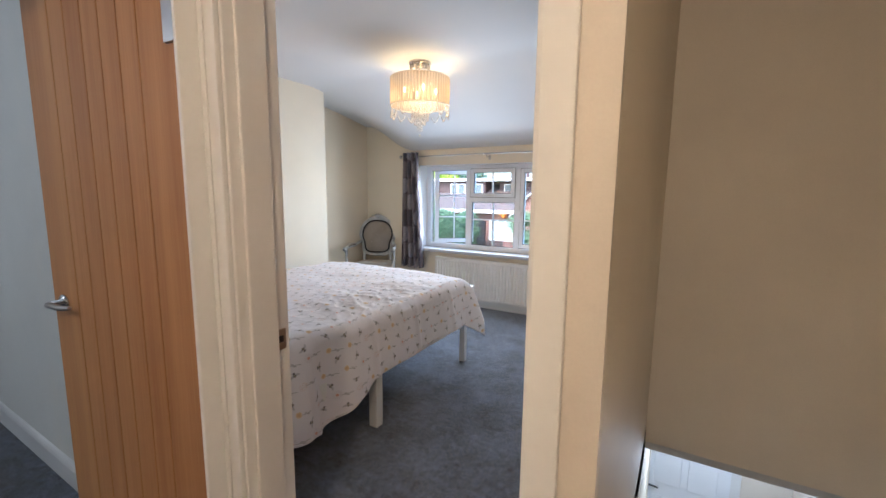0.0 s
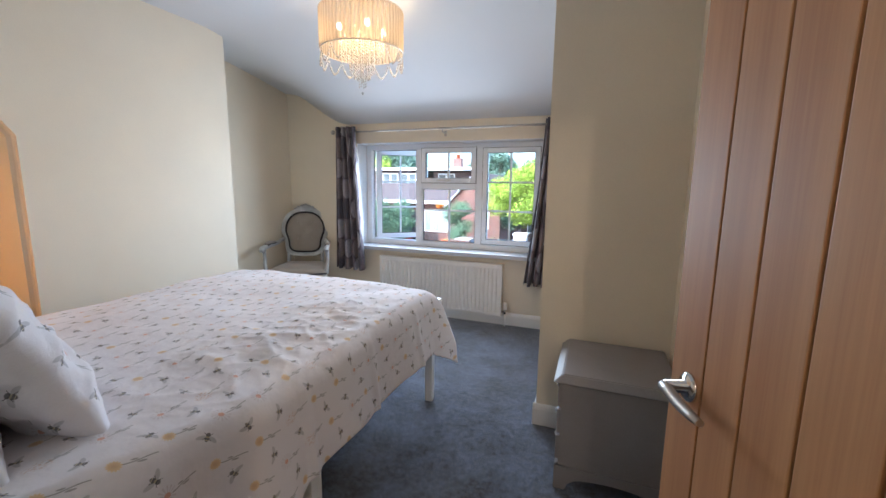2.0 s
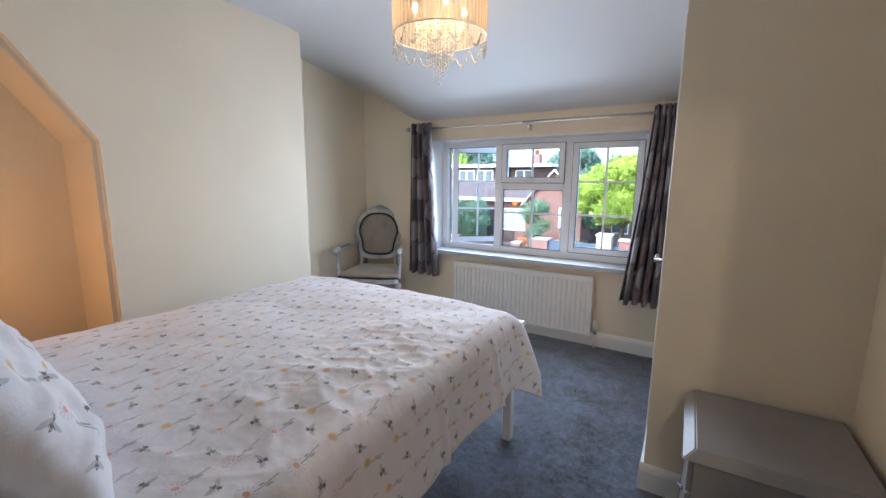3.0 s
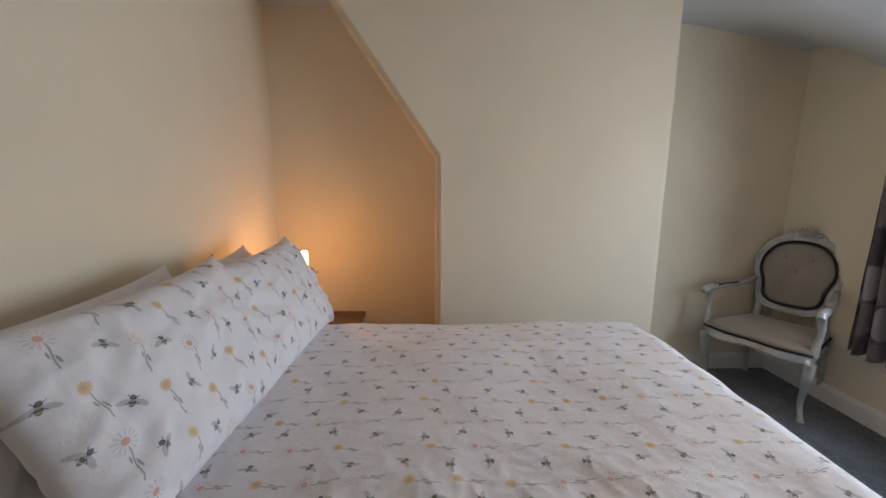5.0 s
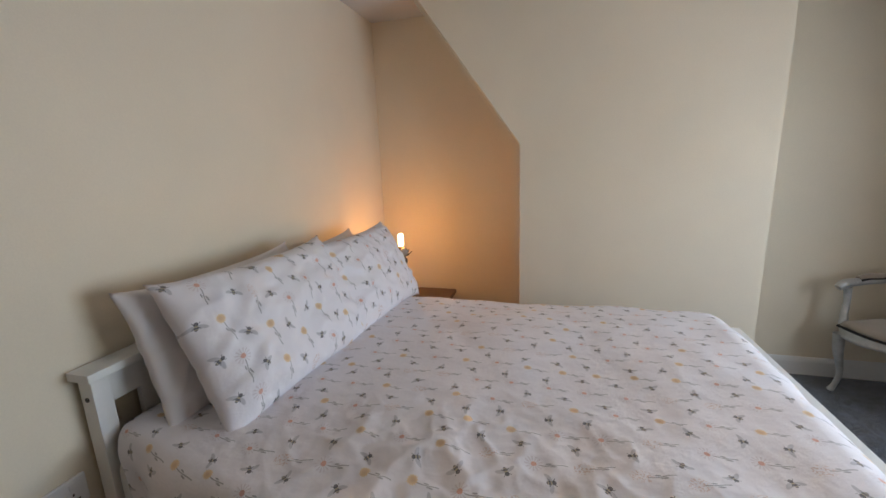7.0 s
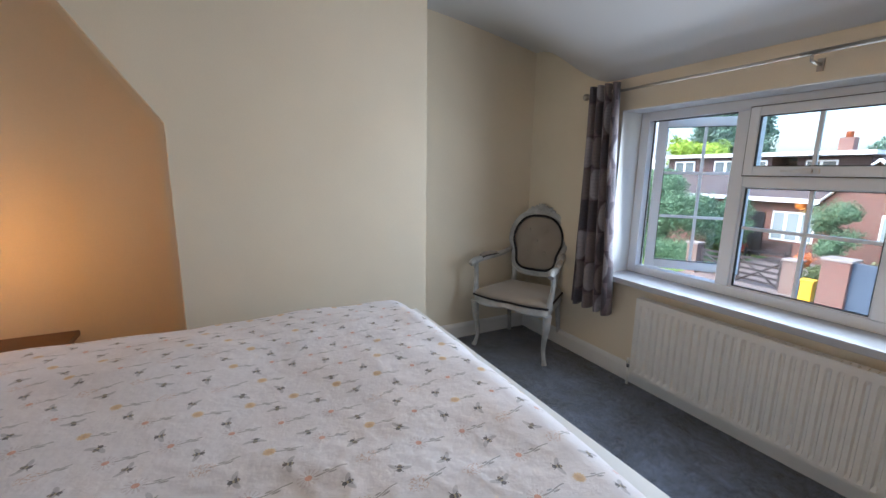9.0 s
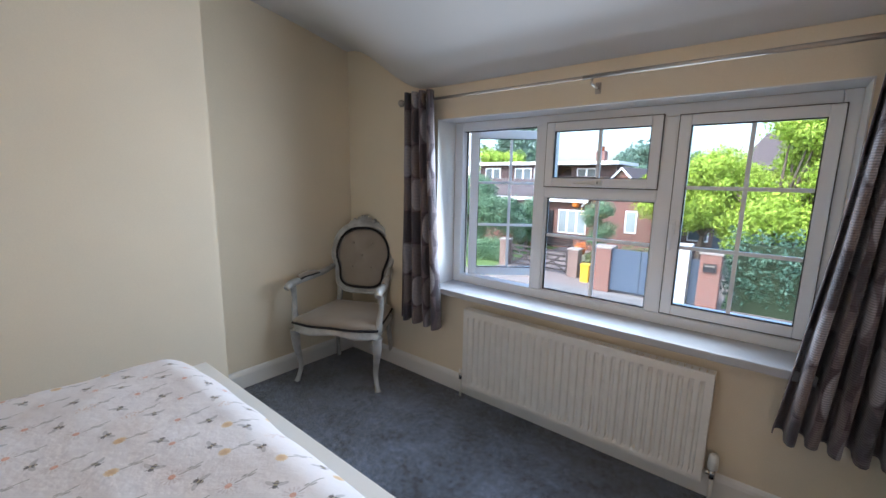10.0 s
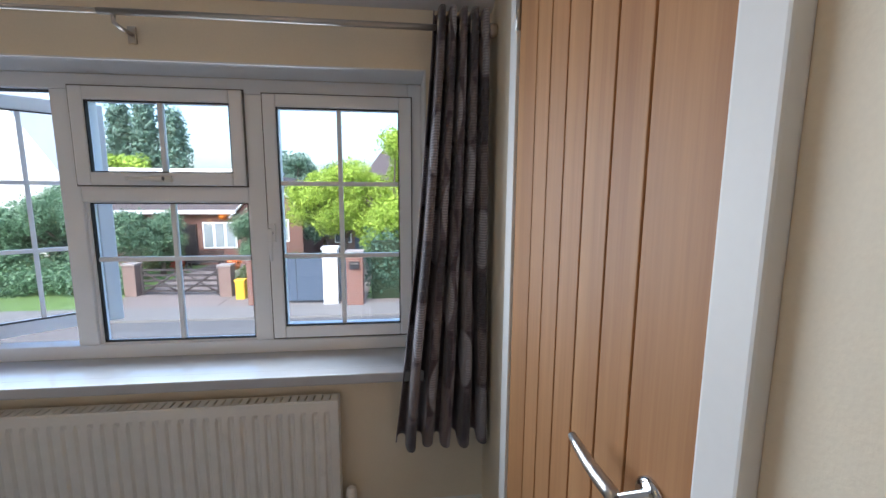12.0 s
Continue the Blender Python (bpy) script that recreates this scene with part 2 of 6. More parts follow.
def curtain_cloth():
    """Ribbed cloth in plum-brown with columns of large grey and beige discs."""
    t = Tree("disc_patterned_curtain_cloth")
    tc = t.t.nodes.new("ShaderNodeTexCoord")
    xy = t.t.nodes.new("ShaderNodeSeparateXYZ")
    t.t.links.new(tc.outputs["UV"], xy.inputs[0])
    u, v = xy.outputs[0], xy.outputs[1]
    col = t.m("FLOOR", t.m("DIVIDE", u, 0.13))
    fu = t.m("SUBTRACT", t.m("DIVIDE", u, 0.13), t.m("ADD", col, 0.5))
    half = t.m("MULTIPLY", t.m("MODULO", t.m("ABSOLUTE", col), 2.0), 0.5)
    vv = t.m("ADD", t.m("DIVIDE", v, 0.20), half)
    row = t.m("FLOOR", vv)
    fv = t.m("SUBTRACT", vv, t.m("ADD", row, 0.5))
    e = t.m("ADD", t.m("MULTIPLY", t.m("MULTIPLY", fu, fu), 4.0), t.m("MULTIPLY", t.m("MULTIPLY", fv, fv), 4.2))
    disc = t.m("SUBTRACT", 1.0, t.step(e, 0.82, 1.08))
    pick = t.m("MODULO", t.m("ABSOLUTE", t.m("ADD", row, t.m("MULTIPLY", col, 2.0))), 3.0)
    tint = t.mix(t.m("GREATER_THAN", pick, 0.5), (0.37, 0.35, 0.39), (0.21, 0.17, 0.175))
    tint = t.mix(t.m("GREATER_THAN", pick, 1.5), tint, (0.07, 0.062, 0.078))
    base = t.mix(t.m("GREATER_THAN", t.m("MODULO", t.m("ABSOLUTE", row), 2.0), 0.5), (0.065, 0.045, 0.060), (0.15, 0.115, 0.135))
    rib = t.m("SINE", t.m("MULTIPLY", v, 2 * math.pi / 0.0085))
    shade = t.mix(disc, base, tint)
    shade = t.mix(t.m("MULTIPLY", t.step(rib, 0.0, 0.6), 0.45), shade, (0.04, 0.03, 0.035))
    t.bump(t.m("ADD", rib, t.noise(t.coords("UV"), 500.0, 2)), 0.5, 0.0015)
    return t.done(shade, 0.75, Sheen_Weight=0.3)


CURTAIN = curtain_cloth()


def brick_mat(name, a, b, mortar=(0.26, 0.23, 0.20)):
    t = Tree(name)
    br = t.t.nodes.new("ShaderNodeTexBrick")
    t.t.links.new(t.coords("UV"), br.inputs["Vector"])
    br.inputs["Color1"].default_value = (*a, 1)
    br.inputs["Color2"].default_value = (*b, 1)
    br.inputs["Mortar"].default_value = (*mortar, 1)
    br.inputs["Scale"].default_value = 1.0
    br.inputs["Brick Width"].default_value, br.inputs["Row Height"].default_value = 0.225, 0.075
    br.inputs["Mortar Size"].default_value = 0.008
    n = t.noise(t.coords("UV"), 5.0, 4)
    t.bump(br.outputs["Fac"], -0.4, 0.01)
    return t.done(t.mix(t.m("MULTIPLY", n, 0.35), br.outputs["Color"], (0.16, 0.09, 0.07)), 0.9)


BRICK = brick_mat("red_brick", (0.20, 0.068, 0.055), (0.15, 0.055, 0.045))
ORANGE_BRICK = brick_mat("orange_brick", (0.21, 0.068, 0.048), (0.17, 0.06, 0.044))
OLD_BRICK = brick_mat("weathered_brick", (0.20, 0.12, 0.105), (0.165, 0.105, 0.09))


def course(name, a, b, row):
    """Roof tiles: dark laps at every course."""
    t = Tree(name)
    xy = t.t.nodes.new("ShaderNodeSeparateXYZ")
    t.t.links.new(t.coords("UV"), xy.inputs[0])
    f = t.m("FRACT", t.m("DIVIDE", xy.outputs[1], row))
    g = t.m("FRACT", t.m("DIVIDE", xy.outputs[0], row * 0.9))
    line = t.m("MAXIMUM", t.m("LESS_THAN", f, 0.14), t.m("MULTIPLY", t.m("LESS_THAN", g, 0.07), 0.6))
    n = t.noise(t.coords("UV"), 3.0, 5)
    t.bump(f, 0.5, 0.02)
    return t.done(t.mix(t.m("MULTIPLY", line, 0.6), t.mix(n, a, b), (0.05, 0.035, 0.03)), 0.85)


ROOFTILE = course("concrete_roof_tiles", (0.07, 0.056, 0.058), (0.115, 0.09, 0.088), 0.28)
SLATE = course("grey_roof_tiles", (0.12, 0.12, 0.13), (0.18, 0.17, 0.18), 0.28)


def foliage(name, a, b, rough=0.6):
    t = Tree(name)
    g = t.t.nodes.new("ShaderNodeNewGeometry")
    n = t.noise(t.world_coords(), 0.9, 4)
    f = t.m("ADD", t.m("MULTIPLY", g.outputs["Random Per Island"], 0.6), t.m("MULTIPLY", n, 0.4))
    c = t.mix(f, a, b)
    t.done(c, rough)
    tr = t.t.nodes.new("ShaderNodeBsdfTranslucent")
    t.t.links.new(c, tr.inputs[0])
    mx = t.t.nodes.new("ShaderNodeMixShader")
    mx.inputs[0].default_value = 0.35
    t.t.links.new(t.bsdf.outputs[0], mx.inputs[1])
    t.t.links.new(tr.outputs[0], mx.inputs[2])
    t.t.links.new(mx.outputs[0], t.out.inputs[0])
    return t.mat


# LEAF and LEAF_DARK are lightened and greyed to carry the view's haze
LEAF = foliage("mid_green_leaves", (0.11, 0.20, 0.115), (0.20, 0.33, 0.19))
LEAF_LIME = foliage("lime_leaves", (0.27, 0.41, 0.04), (0.48, 0.60, 0.09))
LEAF_DARK = foliage("hedge_leaves", (0.06, 0.13, 0.095), (0.13, 0.23, 0.155))
# paler and bluer than near leaves: distance haze is mixed into this colour
LEAF_HAZED = foliage("hazed_far_leaves", (0.13, 0.22, 0.17), (0.22, 0.33, 0.25))
LEAF_SHRUB = foliage("olive_shrub_leaves", (0.10, 0.15, 0.05), (0.22, 0.25, 0.11))
BARK = plain("grey_brown_bark", (0.12, 0.09, 0.07), 0.9)
TARMAC = paint("road_tarmac", (0.12, 0.118, 0.12), 0.9, 0.12, 60, 0.4)
PAVING = paint("pale_pavement", (0.18, 0.17, 0.165), 0.9, 0.1, 40, 0.3)
GRASS = paint("lawn_grass", (0.11, 0.18, 0.05), 0.9, 0.25, 30, 0.6)
DRIVE = paint("pink_gravel_drive", (0.19, 0.155, 0.145), 0.95, 0.2, 30, 0.5)
WHITEWALL = paint("white_render", (0.62, 0.62, 0.62), 0.8, 0.04, 30, 0.2)
BOARD = plain("dark_red_brown_cladding", (0.06, 0.03, 0.03), 0.6)
BLUEGATE = plain("blue_grey_gate_paint", (0.06, 0.085, 0.13), 0.5)
TIMBER = plain("dark_stained_timber", (0.04, 0.03, 0.03), 0.7)
STONE = plain("pale_coping_stone", (0.30, 0.26, 0.24), 0.8)
YELLOW = plain("yellow_grit_bin_plastic", (0.75, 0.42, 0.02), 0.5)
REDPAINT = plain("red_car_paint", (0.55, 0.02, 0.02), 0.25)
SILVERPAINT = plain("silver_car_paint", (0.45, 0.47, 0.5), 0.3)
BLACKPAINT = plain("black_paint", (0.02, 0.02, 0.025), 0.4)
TERRACOTTA = plain("terracotta", (0.45, 0.13, 0.05), 0.8)
DARKGLASS = plain("dark_window_glass", (0.10, 0.13, 0.15), 0.08)
NET = plain("pale_net_curtain", (0.28, 0.33, 0.35), 0.6)


def glass():
    t = Tree("clear_glass")
    t.t.nodes.remove(t.bsdf)
    tr = t.t.nodes.new("ShaderNodeBsdfTransparent")
    tr.inputs[0].default_value = (0.92, 0.96, 0.985, 1)
    gl = t.t.nodes.new("ShaderNodeBsdfGlossy")
    gl.inputs["Roughness"].default_value = 0.02
    fr = t.t.nodes.new("ShaderNodeFresnel")
    fr.inputs[0].default_value = 1.45
    mx = t.t.nodes.new("ShaderNodeMixShader")
    t.t.links.new(fr.outputs[0], mx.inputs[0])
    t.t.links.new(tr.outputs[0], mx.inputs[1])
    t.t.links.new(gl.outputs[0], mx.inputs[2])
    t.t.links.new(mx.outputs[0], t.out.inputs[0])
    return t.mat


GLASS = glass()


def crystal():
    t = Tree("cut_crystal")
    return t.done((0.74, 0.70, 0.64), 0.12, 0.0, Transmission_Weight=0.35, IOR=1.5)


CRYSTAL = crystal()


def organza():
    """Pleated see-through cloth of the shade."""
    t = Tree("cream_organza")
    t.t.nodes.remove(t.bsdf)
    tc = t.t.nodes.new("ShaderNodeTexCoord")
    xy = t.t.nodes.new("ShaderNodeSeparateXYZ")
    t.t.links.new(tc.outputs["UV"], xy.inputs[0])
    pleat = t.m("SINE", t.m("MULTIPLY", xy.outputs[0], 2 * math.pi * 60))
    f = t.m("ADD", 0.76, t.m("MULTIPLY", pleat, 0.16))
    di = t.t.nodes.new("ShaderNodeBsdfDiffuse")
    di.inputs[0].default_value = (0.58, 0.49, 0.39, 1)
    tl = t.t.nodes.new("ShaderNodeBsdfTranslucent")
    tl.inputs[0].default_value = (0.40, 0.31, 0.22, 1)
    m1 = t.t.nodes.new("ShaderNodeMixShader")
    m1.inputs[0].default_value = 0.55
    t.t.links.new(di.outputs[0], m1.inputs[1])
    t.t.links.new(tl.outputs[0], m1.inputs[2])
    tr = t.t.nodes.new("ShaderNodeBsdfTransparent")
    mx = t.t.nodes.new("ShaderNodeMixShader")
    t.t.links.new(f, mx.inputs[0])
    t.t.links.new(tr.outputs[0], mx.inputs[1])
    t.t.links.new(m1.outputs[0], mx.inputs[2])
    t.t.links.new(mx.outputs[0], t.out.inputs[0])
    return t.mat


ORGANZA = organza()


def glowing(name, color, strength):
    t = Tree(name)
    return t.done(color, 0.4, 0.0, Emission_Color=(*color, 1), Emission_Strength=strength)


BULB = glowing("lit_bulb", (1.0, 0.80, 0.52), 1.4)
CANDLEBULB = glowing("lit_amber_bulb", (1.0, 0.62, 0.25), 1.6)


def distressed_silver():
    t = Tree("worn_silver_paint")
    c = t.coords()
    n = t.noise(c, 9.0, 6, 0.62)
    m = t.noise(c, 90.0, 3)
    t.bump(t.m("ADD", n, m), 0.35, 0.003)
    return t.done(t.mix(t.step(n, 0.35, 0.62), (0.36, 0.36, 0.355), (0.56, 0.57, 0.57)), 0.30, 0.2)


SILVER = distressed_silver()


def velvet():
    t = Tree("taupe_velvet")
    c = t.coords()
    n = t.noise(c, 7.0, 4)
    t.bump(t.noise(c, 400.0, 2), 0.3, 0.001)
    return t.done(t.mix(n, (0.27, 0.23, 0.19), (0.38, 0.33, 0.28)), 0.8, Sheen_Weight=0.5)


VELVET = velvet()
CHESTPAINT = paint("grey_chalk_paint", (0.255, 0.24, 0.245), 0.42, 0.1, 120, 0.15, 6.0)


# ---- shape tools ----
def box(bm, x0, x1, y0, y1, z0, z1, bevel=0.0):
    made = bmesh.ops.create_cube(bm, size=1.0)["verts"]
    for v in made:
        v.co = Vector((x0 + (v.co.x + 0.5) * (x1 - x0), y0 + (v.co.y + 0.5) * (y1 - y0), z0 + (v.co.z + 0.5) * (z1 - z0)))
    if bevel:
        edges = {e for v in made for e in v.link_edges}
        bmesh.ops.bevel(bm, geom=list(edges), offset=bevel, segments=2, profile=0.6, affect="EDGES")
    return made


def prism(bm, outline, axis, a, b):
    """Extrudes a closed outline of (p, q) between a and b along an axis; p, q are the two other axes in order."""
    def place(p, q, s):
        return {"x": (s, p, q), "y": (p, s, q), "z": (p, q, s)}[axis]
    lo = [bm.verts.new(place(p, q, a)) for p, q in outline]
    hi = [bm.verts.new(place(p, q, b)) for p, q in outline]
    n = len(outline)
    faces = [bm.faces.new(lo), bm.faces.new(hi[::-1])]
    for k in range(n):
        faces.append(bm.faces.new((lo[k], hi[k], hi[(k + 1) % n], lo[(k + 1) % n])))
    bmesh.ops.recalc_face_normals(bm, faces=faces)
    return lo + hi


def sweep(bm, path, radii, n=8, closed=False, squash=1.0):
    """A tube along a path of points, with one radius or one for each point."""
    pts = [Vector(p) for p in path]
    if not isinstance(radii, (list, tuple)):
        radii = [radii] * len(pts)
    rings, up = [], None
    for k, p in enumerate(pts):
        if closed:
            d = pts[(k + 1) % len(pts)] - pts[k - 1]
        else:
            d = pts[min(k + 1, len(pts) - 1)] - pts[max(k - 1, 0)]
        d.normalize()
        if up is None:
            up = Vector((0, 0, 1)) if abs(d.z) < 0.9 else Vector((0, 1, 0))
        side = d.cross(up).normalized()
        up = side.cross(d).normalized()
        ring = []
        for j in range(n):
            a = 2 * math.pi * j / n
            ring.append(bm.verts.new(p + (side * math.cos(a) + up * math.sin(a) * squash) * radii[k]))
        rings.append(ring)
    m = len(rings)
    for k in range(m if closed else m - 1):
        r0, r1 = rings[k], rings[(k + 1) % m]
        for j in range(n):
            f = bm.faces.new((r0[j], r0[(j + 1) % n], r1[(j + 1) % n], r1[j]))
            f.smooth = True
    if not closed:
        bm.faces.new(rings[0][::-1])
        bm.faces.new(rings[-1])


def lathe(bm, profile, n=24, cx=0.0, cy=0.0, close=True):
    """Turns a profile of (radius, z) round the upright through (cx, cy)."""
    rings = []
    for r, z in profile:
        rings.append([bm.verts.new((cx + r * math.cos(2 * math.pi * j / n), cy + r * math.sin(2 * math.pi * j / n), z)) for j in range(n)])
    for a, b in zip(rings, rings[1:]):
        for j in range(n):
            f = bm.faces.new((a[j], a[(j + 1) % n], b[(j + 1) % n], b[j]))
            f.smooth = True
    if close:
        bm.faces.new(rings[0][::-1])
        bm.faces.new(rings[-1])


def box_uv(bm):
    """Texture coordinates in metres, by the way each face looks."""
    layer = bm.loops.layers.uv.new("UVMap")
    for f in bm.faces:
        n = f.normal
        k = max(range(3), key=lambda i: abs(n[i]))
        for loop in f.loops:
            c = loop.vert.co
            loop[layer].uv = ((c.y, c.z), (c.x, c.z), (c.x, c.y))[k] if k < 2 or abs(n.z) > 0.95 else (c.x, c.z + c.y)


def part(name, bm, mat, parent=None, label="", smooth=False, kind=""):
    bm.normal_update()
    if not bm.loops.layers.uv:
        box_uv(bm)
    if smooth:
        for f in bm.faces:
            f.smooth = True
    me = bpy.data.meshes.new(name)
    bm.to_mesh(me)
    bm.free()
    me.materials.append(mat)
    ob = new(name, me)
    if parent is not None:
        ob.parent = parent
    if label or kind:
        tagged(ob, label=label, kind=kind)
    return ob


def boxpart(name, dims, mat, parent=None, label="", bevel=0.0, kind=""):
    bm = bmesh.new()
    box(bm, *dims, bevel=bevel)
    return part(name, bm, mat, parent, label, kind=kind)


def structure(name, boxes, mat, label=""):
    bm = bmesh.new()
    for b in boxes:
        box(bm, *b)
    ob = part(name, bm, mat)
    return tagged(ob, label=label, kind="structure")


def thing(name, m, label, category, group=""):
    ob = new(name)
    ob.matrix_basis = m
    ob.empty_display_size = 0.1
    return tagged(ob, label=label, category=category, group=group)


def ring_path(rx, ry, n, z=0.0):
    return [(rx * math.cos(2 * math.pi * k / n), ry * math.sin(2 * math.pi * k / n), z) for k in range(n)]


# ---- room shell ----
XL, XB, YD, YH, YW = -2.87, -2.46, 1.20, 1.36, 4.86     # left wall, chimney face, landing face, headboard wall, window wall
XBOX, YBOX, XR = 0.04, 3.336, 0.65                      # cupboard front, its side, nook wall
WX0, WX1, WZ0, WZ1 = -2.02, -0.178, 0.66, 1.684         # window opening
DX0, DX1, DH = -0.165, 0.640, 1.99                       # doorway
TOPZ = 2.62

structure("floor", [(-3.2, 0.765, -1.6, 5.1, -0.22, 0.0), (0.765, 1.9, -1.6, 1.22, -0.22, 0.0)], CARPET, "dark blue-grey carpet")
structure("hall_floor", [(0.6, 2.0, 1.1, 5.1, -2.7, -2.6)], CARPET, "dark carpet of the downstairs hall")
structure("wall_window", [
    (XL - 0.15, WX0, YW, 5.13, 0, TOPZ), (WX1, 2.0, YW, 5.13, 0, TOPZ),
    (WX0, WX1, YW, 5.13, 0, WZ0 - 0.036), (WX0, WX1, YW, 5.13, WZ1, TOPZ)], WALL, "cream painted wall round the window")
structure("wall_left", [(XL - 0.15, XL, YD, YW, 0, TOPZ)], WALL, "cream painted wall")
structure("wall_headboard", [(XL, DX0 - 0.03, YD + 0.004, YH, 0, TOPZ), (DX1 + 0.03, XR, YD + 0.004, YH, 0, TOPZ),
                             (DX0 - 0.03, DX1 + 0.03, YD + 0.004, YH, DH + 0.03, TOPZ)], WALL, "cream painted wall behind the bed")
structure("wall_nook", [(XR, 0.765, YD + 0.004, YW, -2.6, TOPZ)], WALL, "cream painted wall beside the doorway")
for run in ([(XBOX, 0.14, YBOX, 3.793, 0, TOPZ)], [(XBOX, 0.14, 4.475, YW, 0, TOPZ)], [(XBOX, 0.14, 3.793, 4.475, 1.99, TOPZ)],
            [(0.14, XR, YBOX, YBOX + 0.1, 0, TOPZ)]):
    structure("wall_cupboard", run, WALL, "cream painted wall of a built-in cupboard")

bm = bmesh.new()
prism(bm, [(2.408, 0.0), (2.408, 1.488), (1.84, 2.30), (1.74, 2.45), (1.74, TOPZ), (3.745, TOPZ), (3.745, 0.0)], "x", XL, XB)
bmesh.ops.bevel(bm, geom=[e for e in bm.edges if abs(e.verts[0].co.x - XB) < 1e-4 and abs(e.verts[1].co.x - XB) < 1e-4], offset=0.028, segments=5, affect="EDGES")
tagged(part("chimney_breast", bm, WALL), label="cream chimney breast with a slanted shoulder", kind="structure")


def ceiling_height(x, y):
    """Flat over the room, coming down in a soft curve to the window wall; higher in the far left corner."""
    s = min(max((y - 3.55) / (YW - 3.55), 0.0), 1.0)
    fall = 0.53 * (0.30 * s * s + 0.70 * s ** 1.25) if s > 0 else 0.0
    c = min(max((x + 2.85) / 0.75, 0.0), 1.0)
    c = c * c * (3 - 2 * c)
    return ROOF - fall * (0.35 + 0.65 * c)


bm = bmesh.new()
nx, ny = 60, 60
xs = [XL - 0.1 + (XR + 0.2 - XL) * i / nx for i in range(nx + 1)]
ys = [YD - 0.0 + (YW + 0.1 - YD) * j / ny for j in range(ny + 1)]
low = [[bm.verts.new((x, y, ceiling_height(x, min(y, YW)))) for y in ys] for x in xs]
high = [[bm.verts.new((x, y, TOPZ + 0.05)) for y in (ys[0], ys[-1])] for x in (xs[0], xs[-1])]
for i in range(nx):
    for j in range(ny):
        bm.faces.new((low[i][j], low[i][j + 1], low[i + 1][j + 1], low[i + 1][j])).smooth = True
bm.faces.new((high[0][0], high[1][0], high[1][1], high[0][1]))
tagged(part("ceiling", bm, CEIL), label="white plaster ceiling sloping down to the window", kind="structure")

# landing, stairwell and the room next door
structure("wall_landing", [
    (-3.2, -0.34, YD - 0.012, YD, 0, TOPZ), (-0.34, DX0 - 0.03, YD - 0.012, YD, 0, TOPZ), (DX1 + 0.03, 0.765, YD - 0.012, YD, 0, TOPZ),
    (DX0 - 0.03, DX1 + 0.03, YD - 0.012, YD, DH + 0.03, TOPZ),
    (-0.36, -0.26, -1.6, 0.40, 0, TOPZ), (-0.36, -0.26, 0.40, YD - 0.012, 2.03, TOPZ),
    (-3.3, 2.0, -1.7, -1.6, 0, TOPZ), (1.9, 2.0, -1.6, 5.1, -2.6, TOPZ)], LANDWALL, "cream painted landing walls")
structure("wall_side_room", [(-3.3, -3.2, -1.6, YD, 0, TOPZ), (-3.2, -0.46, YD - 0.03, YD - 0.014, 0, TOPZ)], SIDEWALL, "off-white walls of the next room")
structure("wall_stairwell", [(0.765, 1.9, 3.08, 3.18, -0.10, TOPZ), (0.765, 1.9, 1.0, 1.22, -2.6, -0.22), (0.765, 1.9, 5.0, 5.1, -2.6, 0)], STAIRWALL, "taupe wall hanging over the stairs")
structure("ceiling_landing", [(-3.3, 2.0, -1.7, YD, ROOF, ROOF + 0.1), (0.765, 2.0, YD, 5.1, ROOF, ROOF + 0.1), (0.765, 1.9, 3.18, 5.1, -0.2, -0.10)], CEIL, "white landing ceiling")


def skirting(name, runs):
    """runs: (x0, y0, x1, y1, nx, ny), the wall's foot and the way it faces into the room."""
    bm = bmesh.new()
    for x0, y0, x1, y1, ax, ay in runs:
        t, h = 0.016, 0.118
        prof = [(0, 0), (t, 0), (t, h - 0.03), (t * 0.75, h - 0.015), (t * 0.4, h - 0.005), (0, h)]
        a = [bm.verts.new((x0 + ax * p, y0 + ay * p, z)) for p, z in prof]
        b = [bm.verts.new((x1 + ax * p, y1 + ay * p, z)) for p, z in prof]
        fs = [bm.faces.new(a), bm.faces.new(b[::-1])]
        for k in range(len(prof)):
            fs.append(bm.faces.new((a[k], b[k], b[(k + 1) % len(prof)], a[(k + 1) % len(prof)])))
        bmesh.ops.recalc_face_normals(bm, faces=fs)
    return tagged(part(name, bm, TRIM), label="white painted skirting board", kind="structure")


skirting("baseboard", [
    (XL, 3.745, XL, YW, 1, 0), (XL, YW, XBOX, YW, 0, -1), (XB, 2.40, XB, 3.745, 1, 0), (XL, 3.745, XB + 0.016, 3.745, 0, 1),
    (XL, YH, XL, 2.40, 1, 0), (XL, YH, DX0 - 0.1, YH, 0, 1), (XBOX, YBOX, XBOX, 3.74, -1, 0), (XBOX, 4.535, XBOX, YW, -1, 0),
    (XBOX - 0.016, YBOX, XR, YBOX, 0, -1), (XR, YH, XR, YBOX, -1, 0)])
skirting("baseboard", [(-3.2, YD - 0.03, -0.46, YD - 0.03, 0, -1), (-3.2, -1.6, -3.2, YD - 0.03, 1, 0), (-0.26, -1.6, -0.26, 0.33, 1, 0)])


